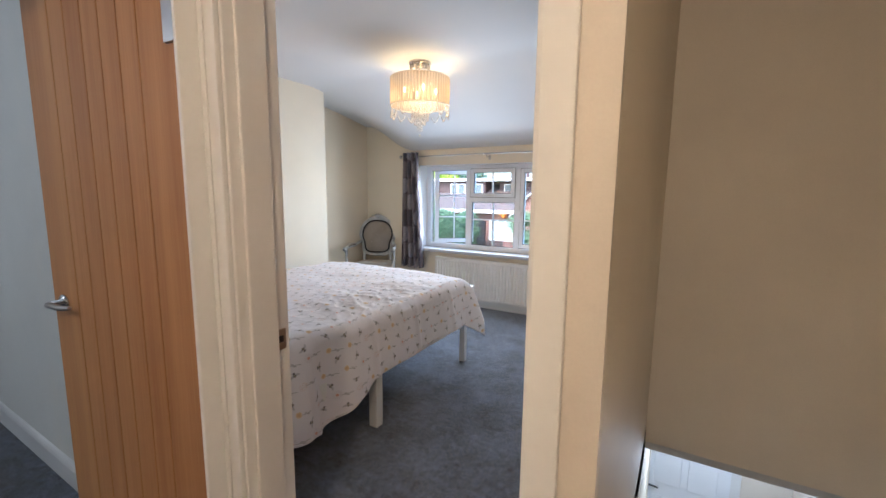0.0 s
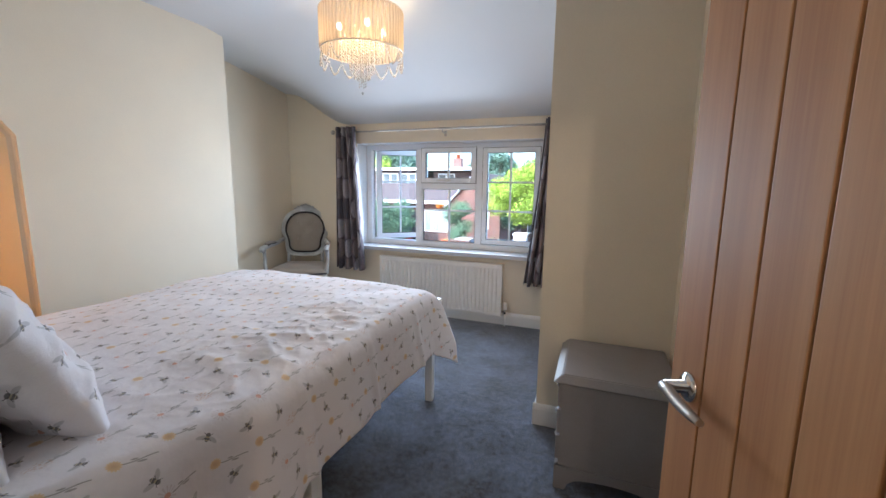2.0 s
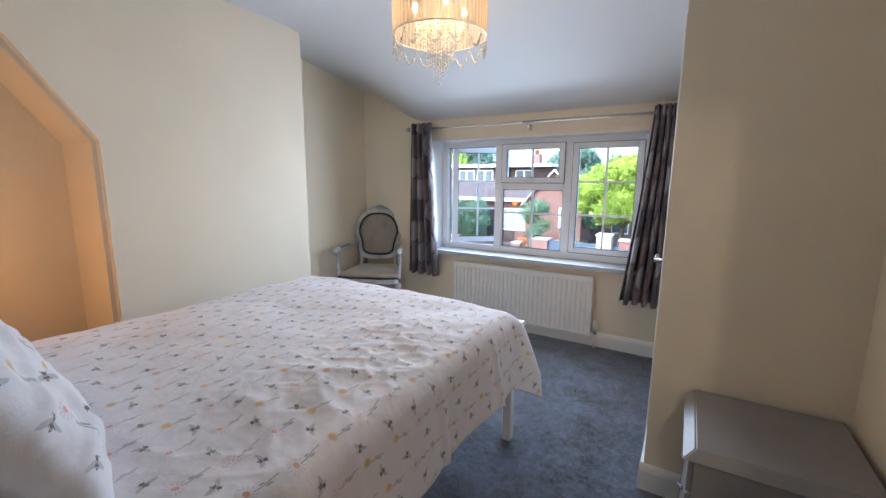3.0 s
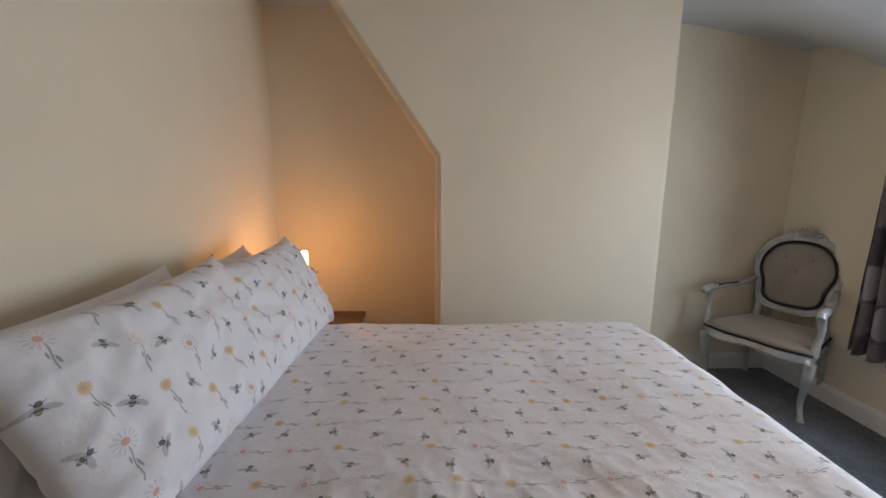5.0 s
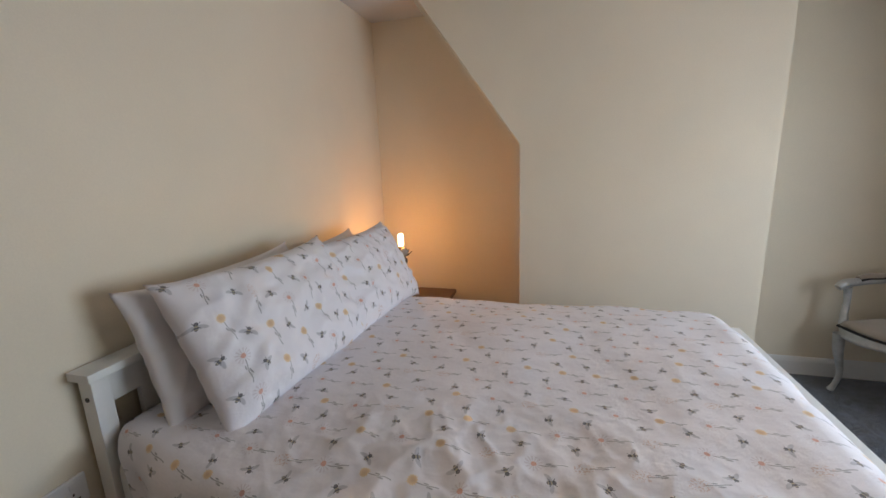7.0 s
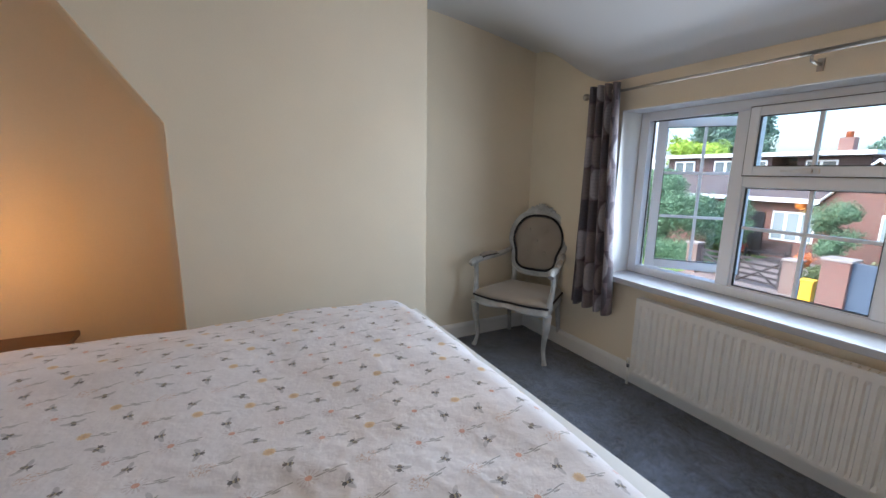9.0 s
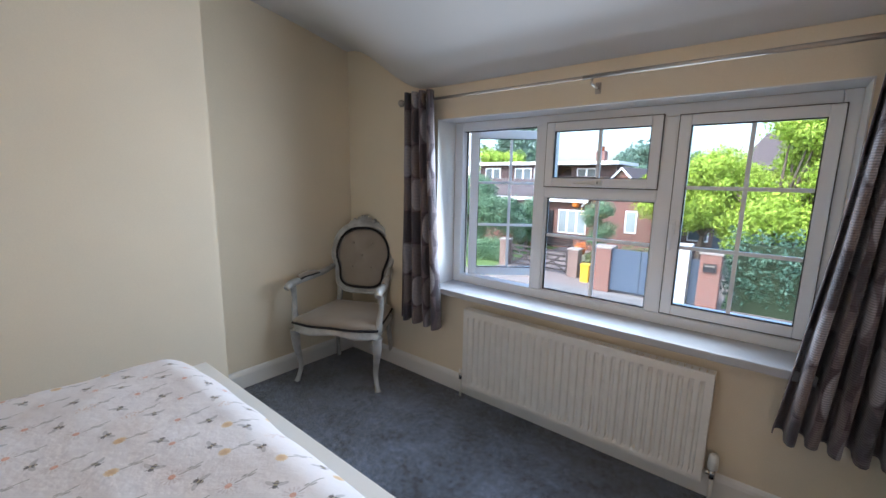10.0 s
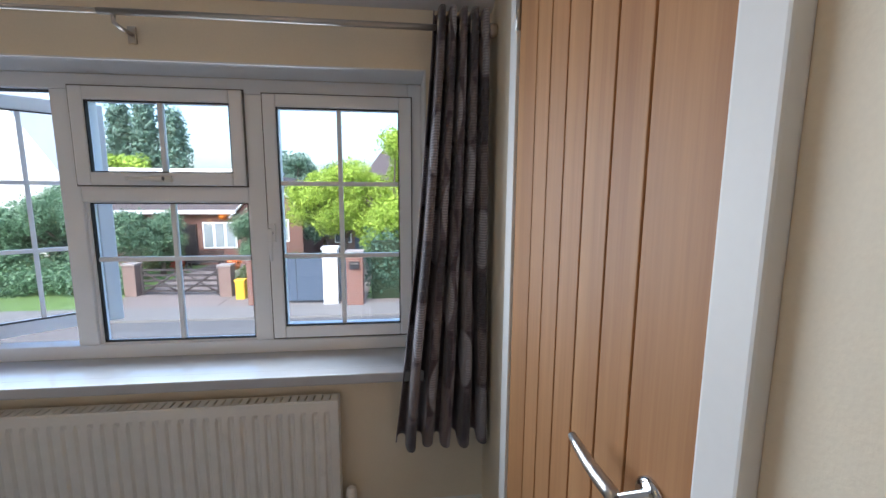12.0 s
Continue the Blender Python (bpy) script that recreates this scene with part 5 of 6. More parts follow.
sweep(bm, [(0, 0, -0.02), (0, 0, -0.24)], 0.008, 8)
for k in range(3):
    a = k * math.pi * 2 / 3
    sweep(bm, [(0, 0, -0.13), (SR * math.cos(a), SR * math.sin(a), S0)], 0.003, 6)
part("lamp_frame", bm, CHROME, lamp, "chrome inner frame")
for k in range(4):
    a = radians(45 + 90 * k)
    x, y = 0.13 * math.cos(a), 0.13 * math.sin(a)
    bm = bmesh.new()
    sweep(bm, [(0, 0, -0.19), (x * 0.6, y * 0.6, -0.205), (x, y, -0.19), (x, y, -0.205)], [0.005, 0.005, 0.006, 0.012], 8)
    part("lamp_arm", bm, CHROME, lamp, "chrome bulb holder")
    bm = bmesh.new()
    bmesh.ops.create_icosphere(bm, subdivisions=2, radius=0.016, matrix=Matrix.Translation((x, y, -0.218)) @ Matrix.Diagonal((1, 1, 1.5, 1)))
    b_ = part("bulb", bm, BULB, lamp, "glowing bulb", smooth=True)
    b_.visible_shadow = False


def bead_string(path, r):
    bm = bmesh.new()
    for k, p in enumerate(path):
        rr = r * (1.25 if k % 4 == 3 else 0.85)
        bmesh.ops.create_icosphere(bm, subdivisions=1, radius=rr, matrix=Matrix.Translation(p) @ Matrix.Diagonal((1, 1, 1.3, 1)))
    return bm


for rr, count, zend in ((0.02, 4, -0.54), (0.045, 8, -0.50), (0.07, 12, -0.455), (0.095, 16, -0.405), (0.125, 18, -0.375)):
    for k in range(count):
        a = 2 * math.pi * k / count + rr * 9
        z = -0.24
        pts = []
        while z > zend:
            pts.append((rr * math.cos(a), rr * math.sin(a), z))
            z -= 0.0165
        part("crystal_strand", bead_string(pts, 0.0058), CRYSTAL, lamp, kind="stuff")
part("crystal_strand", bead_string([(0, 0, -0.23 - 0.02 * k) for k in range(15)] + [(0, 0, -0.575)], 0.0065), CRYSTAL, lamp, kind="stuff")
for k in range(14):
    a0, a1 = 2 * math.pi * k / 14, 2 * math.pi * (k + 1) / 14
    pts = []
    for i in range(15):
        f = i / 14
        a = a0 + (a1 - a0) * f
        r = SR - 0.004
        pts.append((r * math.cos(a), r * math.sin(a), S1 - 0.01 - 0.080 * math.sin(math.pi * f)))
    part("crystal_swag", bead_string(pts, 0.006), CRYSTAL, lamp, kind="stuff")

# ---- night table and lamp in the alcove ----
tab = thing("night_table", pose(-2.80, 1.38, -0.165), "small dark brown night table between the bed and the alcove wall", "table")
boxpart("tabletop", (0.0, 0.50, 0.0, 0.56, 0.615, 0.645), DARKWOOD, tab, bevel=0.004)
boxpart("apron", (0.03, 0.48, 0.03, 0.54, 0.53, 0.615), DARKWOOD, tab)
for x in (0.03, 0.44):
    for y in (0.03, 0.50):
        boxpart("leg", (x, x + 0.04, y, y + 0.04, 0.165, 0.53), DARKWOOD, tab, bevel=0.003)

tl = thing("table_lamp", pose(-2.45, 1.655, 0.520) @ Matrix.Scale(1.12, 4), "dark carved table lamp with a glowing amber bulb", "lamp")
bm = bmesh.new()
lathe(bm, [(0.060, -0.0355), (0.065, 0.012), (0.045, 0.025), (0.030, 0.04), (0.042, 0.07), (0.036, 0.11), (0.045, 0.13), (0.030, 0.16), (0.022, 0.19), (0.034, 0.215), (0.036, 0.235), (0.015, 0.25)], 16)
part("lamp_base", bm, plain("mottled_bronze", (0.09, 0.07, 0.05), 0.6), tl)
bm = bmesh.new()
for k in range(7):
    a = 2 * math.pi * k / 7
    path = [(0.012 * math.cos(a), 0.012 * math.sin(a), 0.255), (0.040 * math.cos(a), 0.040 * math.sin(a), 0.262), (0.066 * math.cos(a), 0.066 * math.sin(a), 0.285)]
    sweep(bm, path, [0.012, 0.011, 0.002], 6, squash=0.4)
part("leaf_collar", bm, BLACKPAINT, tl, "black leaf shaped collar")
bm = bmesh.new()
lathe(bm, [(0.016, 0.255), (0.018, 0.275), (0.016, 0.315)], 16)
part("bulb_holder", bm, BLACKPAINT, tl)
bm = bmesh.new()
lathe(bm, [(0.013, 0.315), (0.0175, 0.322), (0.0175, 0.385), (0.012, 0.392)], 16)
b_ = part("bulb", bm, CANDLEBULB, tl, "glowing amber tube bulb")
b_.visible_shadow = False
bm = bmesh.new()
bmesh.ops.create_icosphere(bm, subdivisions=3, radius=0.026, matrix=pose(0.045, 0.035, 0.292))
part("glass_ball", bm, plain("smoky_glass_ball", (0.35, 0.33, 0.30), 0.15), tl, "smoky round ball", smooth=True)


# ======== outside ========
G = -2.6


def rot_box(bm, x, y, z, w, d, h, yaw=0.0, bevel=0.0):
    vs = box(bm, -w / 2, w / 2, -d / 2, d / 2, 0, h, bevel=0)
    bmesh.ops.transform(bm, matrix=pose(x, y, z, 0, 0, yaw), verts=vs)


bm = bmesh.new()
bmesh.ops.create_grid(bm, x_segments=1, y_segments=1, size=1)
for v in bm.verts:
    v.co = Vector((v.co.x * 900, 900 * v.co.y + 905.2, G - 0.06))
tagged(part("ground", bm, GRASS), label="green lawns and ground running to the horizon", kind="structure")
structure("road", [(-60, 60, 8.5, 16.2, G - 0.07, G - 0.045)], TARMAC, "grey tarmac road")
structure("pavement", [(-60, 60, 5.2, 8.5, G - 0.07, G + 0.03), (-60, 60, 16.2, 17.6, G - 0.07, G + 0.02)], PAVING, "pale grey pavement with a kerb")
structure("drive", [(-10.2, -6.4, 17.6, 27.5, G - 0.07, G - 0.01), (-4.9, -1.4, 17.6, 34, G - 0.07, G - 0.015), (-6.4, -4.9, 17.6, 19.4, G - 0.07, G - 0.02), (-1.4, 7.0, 17.6, 18.3, G - 0.07, G - 0.02)], DRIVE, "pink gravel drive")


def pier(name, x, y, w, h, mat, label, cap=True):
    th = thing(name, pose(x, y, G), label, "gate pier")
    bm = bmesh.new()
    box(bm, -w / 2, w / 2, -w / 2, w / 2, -0.05, h, bevel=0.006)
    part("shaft", bm, mat, th)
    if cap:
        boxpart("coping", (-w / 2 - 0.04, w / 2 + 0.04, -w / 2 - 0.04, w / 2 + 0.04, h, h + 0.07), STONE, th, bevel=0.012)
    return th


pier("gate_pier", -10.05, 19.5, 0.42, 1.15, OLD_BRICK, "weathered brick gate pier beside the dark timber gate")
pier("gate_pier", -6.60, 19.2, 0.42, 1.12, OLD_BRICK, "weathered brick gate pier beside the dark timber gate")
pier("gate_pier", -5.03, 17.95, 0.62, 1.56, ORANGE_BRICK, "orange brick pier with a pale coping beside the blue gate")
pier("gate_pier", -1.72, 17.6, 0.55, 1.80, ORANGE_BRICK, "orange brick pier with a black letter box")
lb = thing("letter_box", pose(-1.72, 17.31, G + 1.28), "black letter box on the orange brick pier", "letter box")
boxpart("box_body", (-0.17, 0.17, -0.06, 0.01, 0, 0.26), BLACKPAINT, lb, bevel=0.01)
boxpart("flap", (-0.13, 0.13, -0.066, -0.06, 0.17, 0.21), SATIN, lb)
white = pier("gate_post", -2.56, 17.75, 0.50, 1.92, WHITEWALL, "white rendered gate post beside the blue gate", cap=False)
boxpart("coping", (-0.29, 0.29, -0.29, 0.29, 1.92, 2.0), WHITEWALL, white, bevel=0.02)

gate = thing("timber_gate", pose(-8.33, 19.38, G, 0, 0, -4), "dark five-bar timber gate across the drive", "gate")
for k in range(5):
    z = 0.12 + k * 0.20
    boxpart("rail", (-1.42, 1.42, -0.02, 0.02, z, z + 0.075), TIMBER, gate)
for x in (-1.42, -0.02, 1.34):
    boxpart("stile", (x, x + 0.08, -0.03, 0.03, 0.05, 1.08), TIMBER, gate)
for s in (-1, 1):
    for d in (-1, 1):
        bm = bmesh.new()
        a, b = Vector((s * 0.05, 0, 0.5 + d * 0.42)), Vector((s * 1.36, 0, 0.5 - d * 0.42))
        sweep(bm, [a, b], 0.04, 4)
        part("brace", bm, TIMBER, gate)

bg = thing("blue_gate", pose(-3.75, 17.8, G), "closed blue-grey boarded double gate", "gate")
for k in range(2):
    x0 = -0.98 + k * 0.99
    boxpart("gate_leaf", (x0, x0 + 0.97, -0.02, 0.02, 0.10, 1.52), BLUEGATE, bg)
    boxpart("gate_frame", (x0, x0 + 0.97, -0.035, 0.035, 1.50, 1.58), BLUEGATE, bg)
boxpart("gate_leaf", (1.47, 1.76, -0.02, 0.02, 0.1, 1.55), BLUEGATE, bg)
gb = thing("grit_bin", pose(-5.95, 18.75, G), "small yellow plastic grit bin beside the brick pier", "bin")
bm = bmesh.new()
vs = box(bm, -0.16, 0.16, -0.15, 0.15, -0.05, 0.62)
bmesh.ops.bevel(bm, geom=bm.edges[:], offset=0.02, segments=2, affect="EDGES")
part("bin_body", bm, YELLOW, gb)
boxpart("lid", (-0.19, 0.19, -0.18, 0.18, 0.62, 0.70), YELLOW, gb, bevel=0.02)


def window_far(parent, x0, x1, z0, z1, y, parts=2, net=True):
    w = x1 - x0
    fr = boxpart("window", (x0, x1, y - 0.05, y + 0.02, z0, z1), UPVC, parent, "white framed window")
    for k in range(parts):
        a = x0 + w * k / parts
        boxpart("pane", (a + 0.07, a + w / parts - 0.07, y - 0.065, y - 0.051, z0 + 0.08, z1 - 0.08), NET if net else DARKGLASS, fr, "window pane")


# bungalow across the road
hs = thing("bungalow", pose(0, 0, 0), "red brick bungalow with a brown tiled roof and a flat-roofed dormer", "house")
bm = bmesh.new()
box(bm, -18.0, -8.2, 26.2, 34, G - 0.1, 0.35)
part("wall", bm, BRICK, hs, "red brick wall")
bm = bmesh.new()
prism(bm, [(-8.6, G - 0.1), (-5.3, G - 0.1), (-5.3, 0.30), (-6.95, 2.00), (-8.6, 0.30)], "y", 26.0, 36)
part("gable_wall", bm, BRICK, hs, "red brick gable wall")


def slab(name, a, b, c, d, mat, parent, thick=0.12, label=""):
    """A roof slope through four corners, with its tiles' courses running along it."""
    bm = bmesh.new()
    uv = bm.loops.layers.uv.new("UVMap")
    p = [Vector(q) for q in (a, b, c, d)]
    nrm = (p[1] - p[0]).cross(p[3] - p[0]).normalized()
    lo = [bm.verts.new(q - nrm * thick) for q in p]
    hi = [bm.verts.new(q) for q in p]
    fs = [bm.faces.new(hi), bm.faces.new(lo[::-1])]
    for k in range(4):
        fs.append(bm.faces.new((lo[k], lo[(k + 1) % 4], hi[(k + 1) % 4], hi[k])))
    e1, e2 = (p[1] - p[0]).normalized(), (p[3] - p[0]).normalized()
    for f in fs:
        for loop in f.loops:
            q = loop.vert.co - p[0]
            loop[uv].uv = (q.dot(e1), q.dot(e2))
    bmesh.ops.recalc_face_normals(bm, faces=fs)
    return part(name, bm, mat, parent, label)


slab("roof", (-18.3, 25.8, 0.28), (-8.5, 25.8, 0.28), (-8.5, 31.0, 2.05), (-18.3, 31.0, 2.05), ROOFTILE, hs, label="brown tiled roof")
slab("roof", (-18.3, 34.6, 0.3), (-8.0, 34.6, 0.3), (-8.0, 31.0, 2.05), (-18.3, 31.0, 2.05), ROOFTILE, hs)
slab("roof", (-8.95, 25.85, -0.02), (-6.95, 25.85, 2.12), (-6.95, 36, 2.12), (-8.95, 36, -0.02), ROOFTILE, hs)
slab("roof", (-6.95, 25.85, 2.12), (-4.95, 25.85, -0.02), (-4.95, 36, -0.02), (-6.95, 36, 2.12), ROOFTILE, hs)
for a, b in (((-8.95, -0.02), (-6.95, 2.12)), ((-6.95, 2.12), (-4.95, -0.02))):
    bm = bmesh.new()
    sweep(bm, [(a[0], 25.83, a[1] - 0.1), (b[0], 25.83, b[1] - 0.1)], 0.11, 4, squash=0.5)
    part("bargeboard", bm, UPVC, hs, "white bargeboard")
boxpart("fascia", (-18.3, -8.6, 25.72, 25.82, 0.10, 0.30), UPVC, hs, "white fascia and gutter")
boxpart("dormer_wall", (-18.2, -12.2, 29.2, 33, 0.6, 2.35), BOARD, hs, "dark clad dormer")
boxpart("dormer_wall", (-11.3, -8.4, 29.8, 33, 1.2, 2.3), BOARD, hs, "dark clad dormer")
boxpart("flat_roof", (-18.6, -8.0, 28.8, 33.2, 2.35, 2.55), UPVC, hs, "pale flat dormer roof")
for x in (-17.7, -15.2, -13.7):
    window_far(hs, x, x + 1.3, 1.25, 2.15, 29.18, 2, False)
window_far(hs, -10.9, -9.6, 1.55, 2.15, 29.78, 2, False)
boxpart("chimney", (-10.35, -9.75, 31.5, 32.1, 2.0, 3.35), BRICK, hs, "red brick chimney")
bm = bmesh.new()
lathe(bm, [(0.16, 3.35), (0.16, 3.65), (0.19, 3.66)], 12, -10.05, 31.8)
part("chimney_pot", bm, TERRACOTTA, hs, "terracotta chimney pot")
window_far(hs, -10.45, -8.75, -1.75, -0.35, 26.2, 3)
window_far(hs, -6.6, -6.0, -1.4, -0.2, 26.0, 1)
# no real opening: a black slab on the wall paints the garage's inner shade
boxpart("garage_shade_panel", (-12.6, -10.75, 26.1, 26.22, G, -0.45), BLACKPAINT, hs, "black panel standing for the shaded inside of an open garage")
boxpart("pillar", (-12.9, -12.6, 25.9, 26.3, G, 0.3), BRICK, hs)
bm = bmesh.new()
bmesh.ops.create_icosphere(bm, subdivisions=2, radius=0.22, matrix=pose(-9.35, 26.0, 0.0))
hb_ = thing("hanging_basket", pose(0, 0, 0), "hanging basket of orange flowers on the brick wall", "hanging basket")
part("flowers", bm, plain("orange_flowers", (0.75, 0.20, 0.02), 0.7), hb_, smooth=True)
bm = bmesh.new()
sweep(bm, [(-9.35, 26.18, 0.28), (-9.35, 26.0, 0.28), (-9.35, 26.0, 0.2)], 0.012, 6)
part("hook", bm, BLACKPAINT, hb_)

bn = thing("bench", pose(-9.8, 24.8, G - 0.06), "dark slatted garden bench on the lawn", "bench")
for k in range(5):
    boxpart("slat", (-0.85, 0.85, 0.10, 0.13, 0.45 + k * 0.11, 0.53 + k * 0.11), TIMBER, bn)
for k in range(4):
    boxpart("slat", (-0.85, 0.85, -0.35 + k * 0.11, -0.27 + k * 0.11, 0.42, 0.45), TIMBER, bn)
for x in (-0.82, 0.74):
    boxpart("leg", (x, x + 0.08, -0.35, -0.27, 0, 0.62), TIMBER, bn)
    boxpart("leg", (x, x + 0.08, 0.06, 0.14, 0, 0.98), TIMBER, bn)


def pot(x, y, r, h, flowers, seed, label):
    th = thing("flower_pot", pose(x, y, G - 0.06), label, "flower pot")
    bm = bmesh.new()
    lathe(bm, [(r * 0.7, 0), (r, h), (r * 1.08, h), (r * 1.08, h * 1.08)], 14)
    part("pot_body", bm, TERRACOTTA, th)
    bm = leaf_cloud([(0, 0, h * 1.3, r * 1.2, r * 1.2, r * 0.9)], 160, 0.09, seed)
    part("plant", bm, flowers, th)


def leaf_cloud(blobs, per, size, seed, flat=0.5):
    """Many small bent leaves spread through the shells of several blobs (x, y, z, rx, ry, rz)."""
    rng = random.Random(seed)
    verts, faces = [], []
    for bx, by, bz, rx, ry, rz in blobs:
        count = int(per)
        for _ in range(count):
            d = Vector((rng.gauss(0, 1), rng.gauss(0, 1), rng.gauss(0, 1))).normalized()
            r = 1.12 - abs(rng.gauss(0, 0.36))
            r *= 1 + 0.55 * noise.noise(Vector((d.x * 2.3 + bx, d.y * 2.3 + by, d.z * 2.3 + seed)))
            p = Vector((bx + d.x * rx * r, by + d.y * ry * r, bz + d.z * rz * r))
            n = (d + Vector((rng.uniform(-1, 1), rng.uniform(-1, 1), rng.uniform(-1, 1))) * 0.9).normalized()
            s = size * rng.uniform(0.6, 1.35)
            a = n.orthogonal().normalized()
            a = (Matrix.Rotation(rng.uniform(0, 6.28), 3, n) @ a)
            b = n.cross(a)
            k = len(verts)
            verts += [p - a * s, p + b * s * flat - n * s * 0.12, p + a * s, p - b * s * flat - n * s * 0.12]
            faces.append((k, k + 1, k + 2, k + 3))
    me = bpy.data.meshes.new("leaves")
    me.from_pydata(verts, [], faces)
    bm = bmesh.new()
    bm.from_mesh(me)
    bpy.data.meshes.remove(me)
    return bm


def tree(name, x, y, h, trunk_h, trunk_r, blobs, per, size, mat, seed, label, category="tree"):
    th = thing(name, pose(x, y, G - 0.06), label, category)
    rng = random.Random(seed)
    bm = bmesh.new()
    lean_x, lean_y = rng.uniform(-0.15, 0.15), rng.uniform(-0.15, 0.15)
    path = [(0, 0, -0.1), (lean_x * 0.5, lean_y * 0.4, trunk_h * 0.5), (lean_x, lean_y, trunk_h)]
    sweep(bm, path, [trunk_r * 1.35, trunk_r, trunk_r * 0.7], 8)
    for bx, by, bz, rx, ry, rz in blobs:
        mid = Vector(((lean_x + bx) / 2 + rng.uniform(-0.2, 0.2), (lean_y + by) / 2, (trunk_h + bz) / 2 + 0.2))
        sweep(bm, [(lean_x, lean_y, trunk_h - 0.1), mid, (bx, by, bz)], [trunk_r * 0.6, trunk_r * 0.35, trunk_r * 0.12], 6)
    part("trunk", bm, BARK, th, "grey-brown trunk and limbs")
    part("crown", leaf_cloud(blobs, per, size, seed), mat, th, "leafy crown")
    return th


def blobs_in(n, rx, ry, z0, z1, r, seed):
    rng = random.Random(seed)
    out = []
    for _ in range(n):
        a, q = rng.uniform(0, 6.283), math.sqrt(rng.random())
        z = rng.uniform(z0, z1)
        f = 1 - 0.55 * abs((z - (z0 + z1) / 2) / max((z1 - z0) / 2, 0.01)) ** 2
        s = r * rng.uniform(0.7, 1.25)
        out.append((rx * q * f * math.cos(a), ry * q * f * math.sin(a), z, s, s, s * 0.8))
    return out


tree("lime_green_tree", 0.0, 21.0, 6, 1.7, 0.14, blobs_in(46, 3.3, 1.8, 1.7, 6.2, 0.72, 1), 1700, 0.062, LEAF_LIME, 21, "young tree with bright lime-green leaves behind the hedge")
tree("lime_green_tree", -2.9, 24.0, 6, 1.8, 0.14, blobs_in(26, 2.2, 1.6, 1.9, 4.8, 0.7, 2), 1500, 0.07, LEAF_LIME, 22, "tree with lime-green leaves behind the gates")
tree("green_tree", -13.9, 22.0, 4, 1.2, 0.16, blobs_in(34, 3.2, 1.6, 0.7, 3.7, 0.75, 3), 1500, 0.062, LEAF, 23, "rounded mid-green garden tree beside the bungalow")
tree("green_tree", -11.2, 23.6, 4, 1.0, 0.10, blobs_in(12, 1.0, 0.9, 0.6, 2.7, 0.55, 4), 1200, 0.055, LEAF, 24, "small mid-green tree in the front garden")
tree("green_tree", -7.1, 23.5, 4, 0.9, 0.07, blobs_in(8, 0.75, 0.6, 1.2, 2.7, 0.42, 5), 1000, 0.05, LEAF, 25, "small light green tree in front of the brick gable")
tree("yellow_green_tree", -20.5, 34.0, 6, 2.0, 0.2, blobs_in(16, 3.2, 2.0, 3.0, 6.2, 1.1, 6), 700, 0.15, LEAF_LIME, 26, "broad yellow-green tree beyond the bungalow")
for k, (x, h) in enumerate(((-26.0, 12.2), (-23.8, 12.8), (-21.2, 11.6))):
    tree("poplar", x, 46.0, h, 2.0, 0.25, [(0, 0, 2.0 + (h - 3.2) * i / 9, 1.35 * (1 - 0.5 * (i / 9) ** 3), 1.2, 1.3) for i in range(10)], 500, 0.22, LEAF_HAZED, 40 + k, "tall narrow poplar in the distance, its leaves coloured blue-green with haze")
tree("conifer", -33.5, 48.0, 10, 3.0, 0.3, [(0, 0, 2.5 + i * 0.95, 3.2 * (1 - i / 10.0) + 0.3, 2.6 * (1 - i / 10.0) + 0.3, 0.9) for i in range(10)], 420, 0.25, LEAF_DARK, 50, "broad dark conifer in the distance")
tree("far_tree", -13.5, 60.0, 8, 2.5, 0.3, blobs_in(12, 3.6, 2.4, 4.0, 8.5, 1.5, 7), 420, 0.28, LEAF_HAZED, 51, "green tree beyond the bungalow roof")
tree("far_tree", -9.6, 62.0, 7, 2.5, 0.3, blobs_in(10, 3.4, 2.4, 3.5, 6.8, 1.4, 8), 420, 0.28, LEAF_HAZED, 52, "green tree beyond the bungalow roof")
tree("far_tree", -40.0, 55.0, 8, 2.5, 0.3, blobs_in(16, 6.5, 3.0, 3.0, 9.0, 1.9, 9), 420, 0.30, LEAF_HAZED, 53, "large green tree in the distance")
tree("dark_tree", -4.4, 27.0, 5, 1.3, 0.12, blobs_in(9, 1.1, 1.0, 1.6, 3.6, 0.7, 10), 600, 0.11, LEAF_DARK, 54, "dark green tree behind the gates")

# hedges and shrubs
hedge = thing("hedge", pose(2.2, 18.5, G), "dense dark green hedge beside the orange brick pier", "hedge")
part("clipped_leaves", leaf_cloud([(-3.2 + k * 0.6, 0.1 * (k % 2), 1.22 + 0.05 * (k % 3), 0.56, 0.5, 1.2) for k in range(14)], 1500, 0.065, 60), LEAF_DARK, hedge)
# solid box behind the leaves, coloured near black as the hedge's inner shade
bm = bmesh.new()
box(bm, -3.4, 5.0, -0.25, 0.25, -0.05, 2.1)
part("shade_core", bm, plain("hedge_inner_shade", (0.02, 0.035, 0.015), 0.9), hedge)
hedge2 = thing("hedge", pose(-12.6, 19.9, G), "long loose hedge with white flowers along the pavement", "hedge")
part("leaves", leaf_cloud([(-5.4 + k * 0.62, 0.08 * (k % 3), 0.52 + 0.05 * (k % 2), 0.55, 0.5, 0.58) for k in range(13)], 700, 0.06, 61), LEAF, hedge2)
part("white_flowers", leaf_cloud([(-4.6 + k * 0.7, -0.35, 0.50, 0.45, 0.16, 0.32) for k in range(4)], 90, 0.05, 62), WHITEWALL, hedge2, "small white flowers")
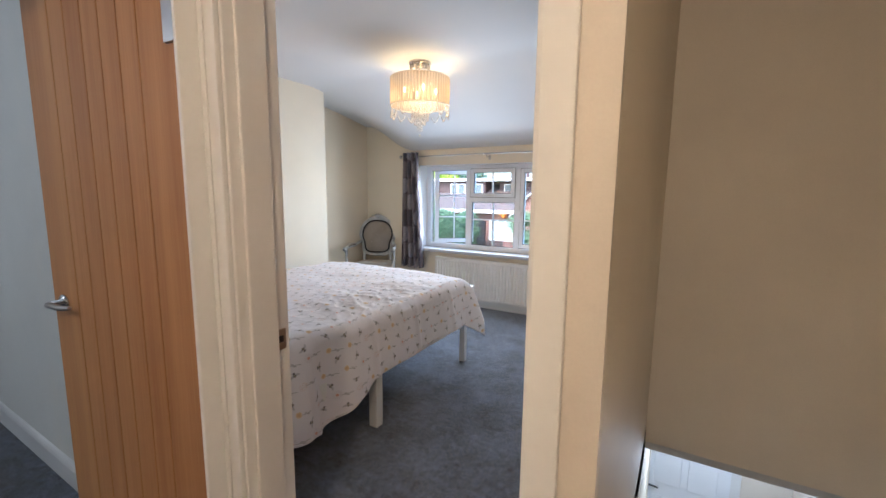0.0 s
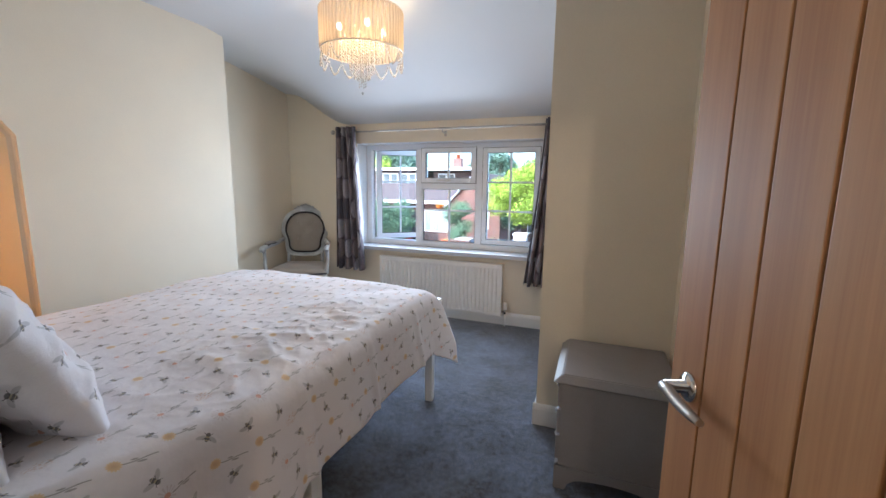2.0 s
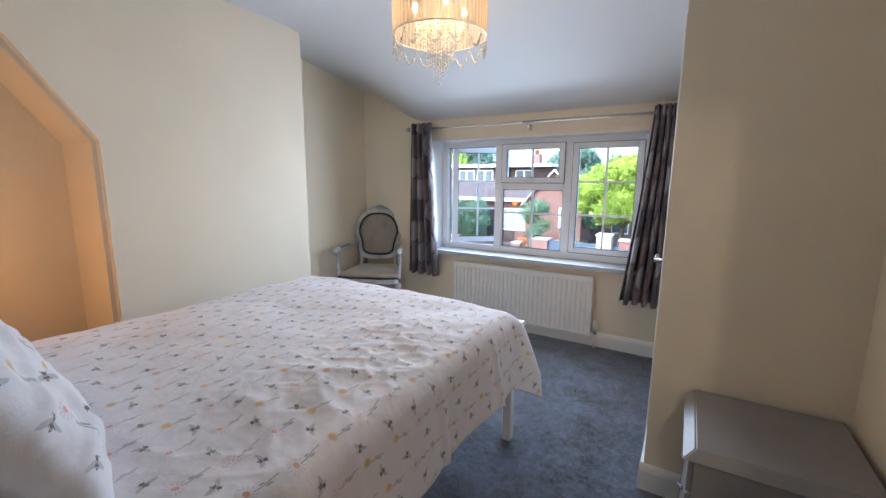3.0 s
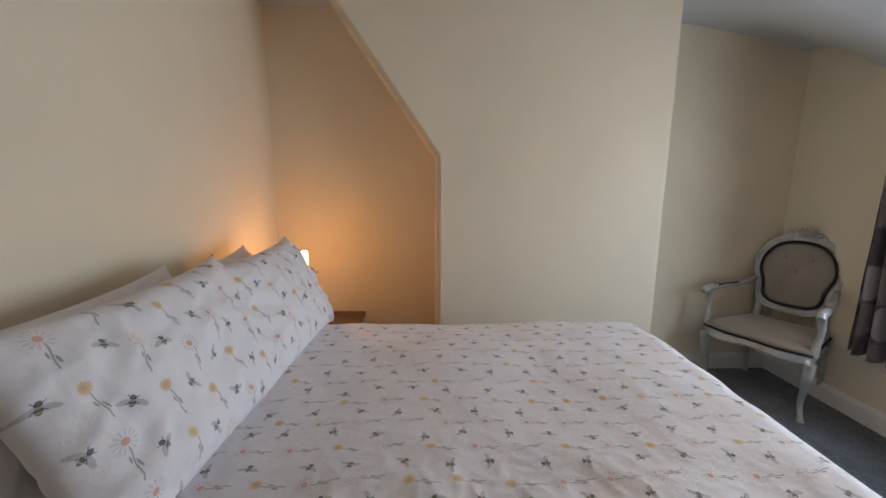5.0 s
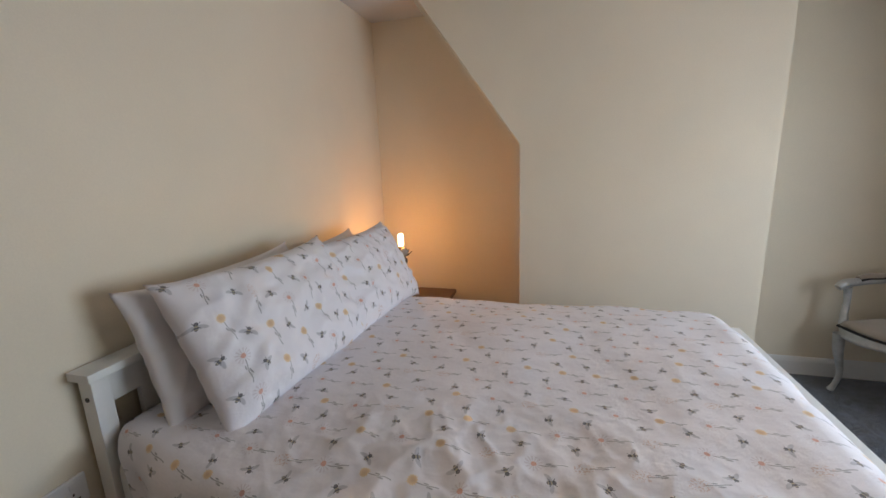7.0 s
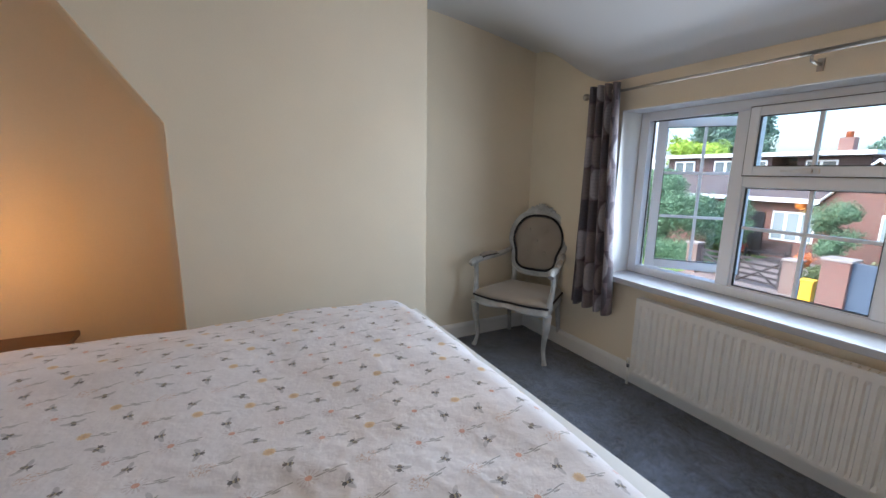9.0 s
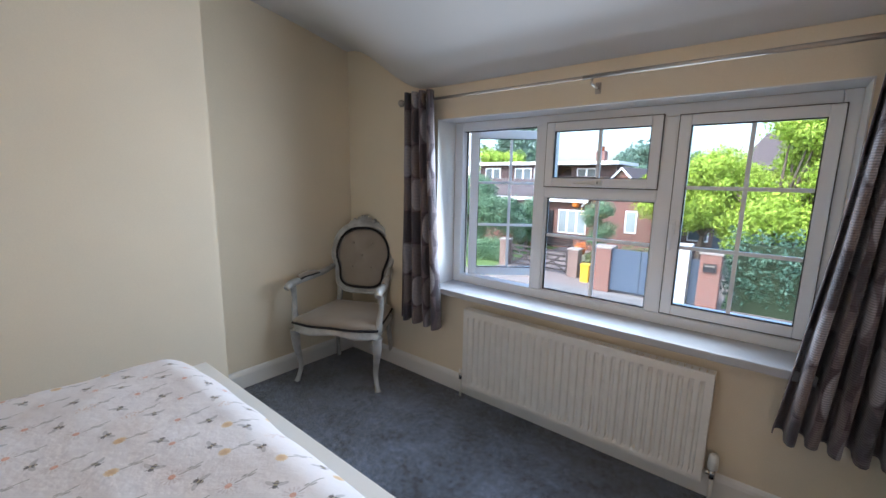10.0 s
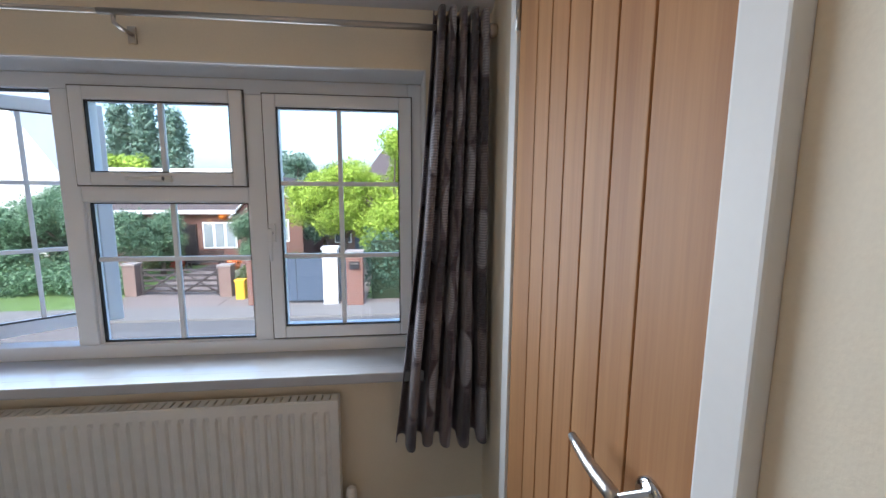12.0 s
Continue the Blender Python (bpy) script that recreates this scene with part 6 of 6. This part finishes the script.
for k, (x, y, w, h) in enumerate(((-4.3, 20.6, 1.5, 0.95), (-6.0, 20.4, 0.8, 0.9), (-5.6, 22.6, 1.4, 0.9), (-16.5, 21.5, 1.8, 1.9), (-12.0, 25.2, 0.9, 1.0), (-18.6, 20.8, 1.6, 2.0))):
    sh = thing("shrub", pose(x, y, G - 0.06), "loose olive-green garden shrub", "shrub")
    part("leaves", leaf_cloud([(dx * w * 0.55, 0, h * 0.55 + 0.1 * dx, w * 0.6, w * 0.5, h * 0.55) for dx in (-1, 0, 1)], 550, 0.07, 70 + k), LEAF_SHRUB, sh)
tall = thing("tall_hedge", pose(-17.5, 19.5, G), "tall green boundary hedge with reddish leaves", "hedge")
part("leaves", leaf_cloud([(-3.5 + k * 1.0, 0.15 * (k % 2), 1.3 + 0.2 * (k % 3), 0.9, 0.7, 1.3) for k in range(6)], 900, 0.08, 80), LEAF, tall)
pot(-11.0, 24.6, 0.28, 0.35, plain("red_flowers", (0.5, 0.05, 0.03), 0.7), 90, "terracotta pot of red flowers on the lawn")
pot(-8.35, 24.6, 0.26, 0.35, plain("coral_flowers", (0.65, 0.2, 0.06), 0.7), 91, "terracotta pot of coral flowers on the lawn")


def car(x, y, yaw, mat, label):
    th = thing("car", pose(x, y, G - 0.06, 0, 0, yaw), label, "car")
    bm = bmesh.new()
    prism(bm, [(-2.1, 0.3), (-2.15, 0.75), (-1.7, 0.92), (-1.1, 0.98), (-0.6, 1.42), (0.9, 1.45), (1.6, 1.0), (2.1, 0.9), (2.12, 0.3)], "y", -0.85, 0.85)
    bmesh.ops.bevel(bm, geom=bm.edges[:], offset=0.06, segments=2, affect="EDGES")
    part("body", bm, mat, th)
    for s in (-1, 1):
        bm = bmesh.new()
        prism(bm, [(-1.0, 0.98), (-0.55, 1.36), (0.85, 1.38), (1.4, 1.0)], "y", s * 0.855 - 0.006, s * 0.855 + 0.006)
        part("side_window", bm, DARKGLASS, th)
        for wx in (-1.35, 1.35):
            bm = bmesh.new()
            sweep(bm, [(wx, s * 0.70, 0.32), (wx, s * 0.88, 0.32)], 0.31, 18)
            part("wheel", bm, BLACKPAINT, th)
    return th


car(-8.6, 36.5, 25, REDPAINT, "red hatchback parked beyond the brick gable")
car(-6.3, 35.5, 75, SILVERPAINT, "silver car parked beside the red one")

# neighbouring white house on the left, brick house behind the lime trees, low building
nb = thing("white_house", pose(0, 0, 0), "white rendered house with a grey tiled roof", "house")
bm = bmesh.new()
prism(bm, [(28.0, G - 0.1), (36.0, G - 0.1), (36.0, 0.9), (32.0, 4.2), (28.0, 0.9)], "x", -40, -33.0)
part("wall", bm, WHITEWALL, nb)
bm = bmesh.new()
prism(bm, [(-30.0, G - 0.1), (-19.3, G - 0.1), (-19.3, 1.5), (-23.6, 8.2), (-30.0, 1.5)], "y", 30.0, 33.5)
part("gable_wall", bm, WHITEWALL, nb, "white rendered gable")
slab("roof", (-40, 27.6, 0.7), (-32.8, 27.6, 0.7), (-32.8, 32.0, 4.35), (-40, 32.0, 4.35), SLATE, nb)
slab("roof", (-32.8, 36.4, 0.7), (-40, 36.4, 0.7), (-40, 32.0, 4.35), (-32.8, 32.0, 4.35), SLATE, nb)
window_far(nb, -37.5, -36.0, -1.2, 0.1, 28.0, 2, False)

h2 = thing("brick_house", pose(0, 0, 0), "brick house with a plain tiled roof beyond the trees", "house")
bm = bmesh.new()
box(bm, -3.0, 6.0, 40, 48, G - 0.1, 2.4)
part("wall", bm, BRICK, h2)
slab("roof", (-3.3, 39.6, 2.3), (6.3, 39.6, 2.3), (5.0, 44, 5.2), (-1.6, 44, 5.2), ROOFTILE, h2)
window_far(h2, -2.0, -0.6, 0.4, 1.6, 40, 2, False)
h3 = thing("brick_outbuilding", pose(0, 0, 0), "low brick building with a white framed window behind the gates", "house")
bm = bmesh.new()
box(bm, -4.4, 5.5, 28.5, 33, G - 0.1, -0.5)
part("wall", bm, OLD_BRICK, h3)
boxpart("coping", (-4.5, 5.6, 28.4, 33.1, -0.5, -0.38), STONE, h3)
window_far(h3, -4.0, -3.0, -1.8, -0.9, 28.5, 1, False)
boxpart("door", (-2.8, -1.2, 28.42, 28.5, G, -0.9), BLUEGATE, h3, "dark blue garage door")
sd = thing("shed", pose(-3.4, 42, G - 0.06), "pale green shed in the distance", "shed")
boxpart("wall", (-1.6, 1.6, -1, 1, 0, 1.8), plain("pale_green_boards", (0.35, 0.45, 0.42), 0.7), sd)
boxpart("roof", (-1.8, 1.8, -1.2, 1.2, 1.8, 1.95), SLATE, sd, bevel=0.02)

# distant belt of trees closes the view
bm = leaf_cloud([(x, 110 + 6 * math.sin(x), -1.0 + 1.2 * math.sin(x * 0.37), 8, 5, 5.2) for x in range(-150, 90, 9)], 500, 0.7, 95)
far = part("distant_woods", bm, LEAF_HAZED)
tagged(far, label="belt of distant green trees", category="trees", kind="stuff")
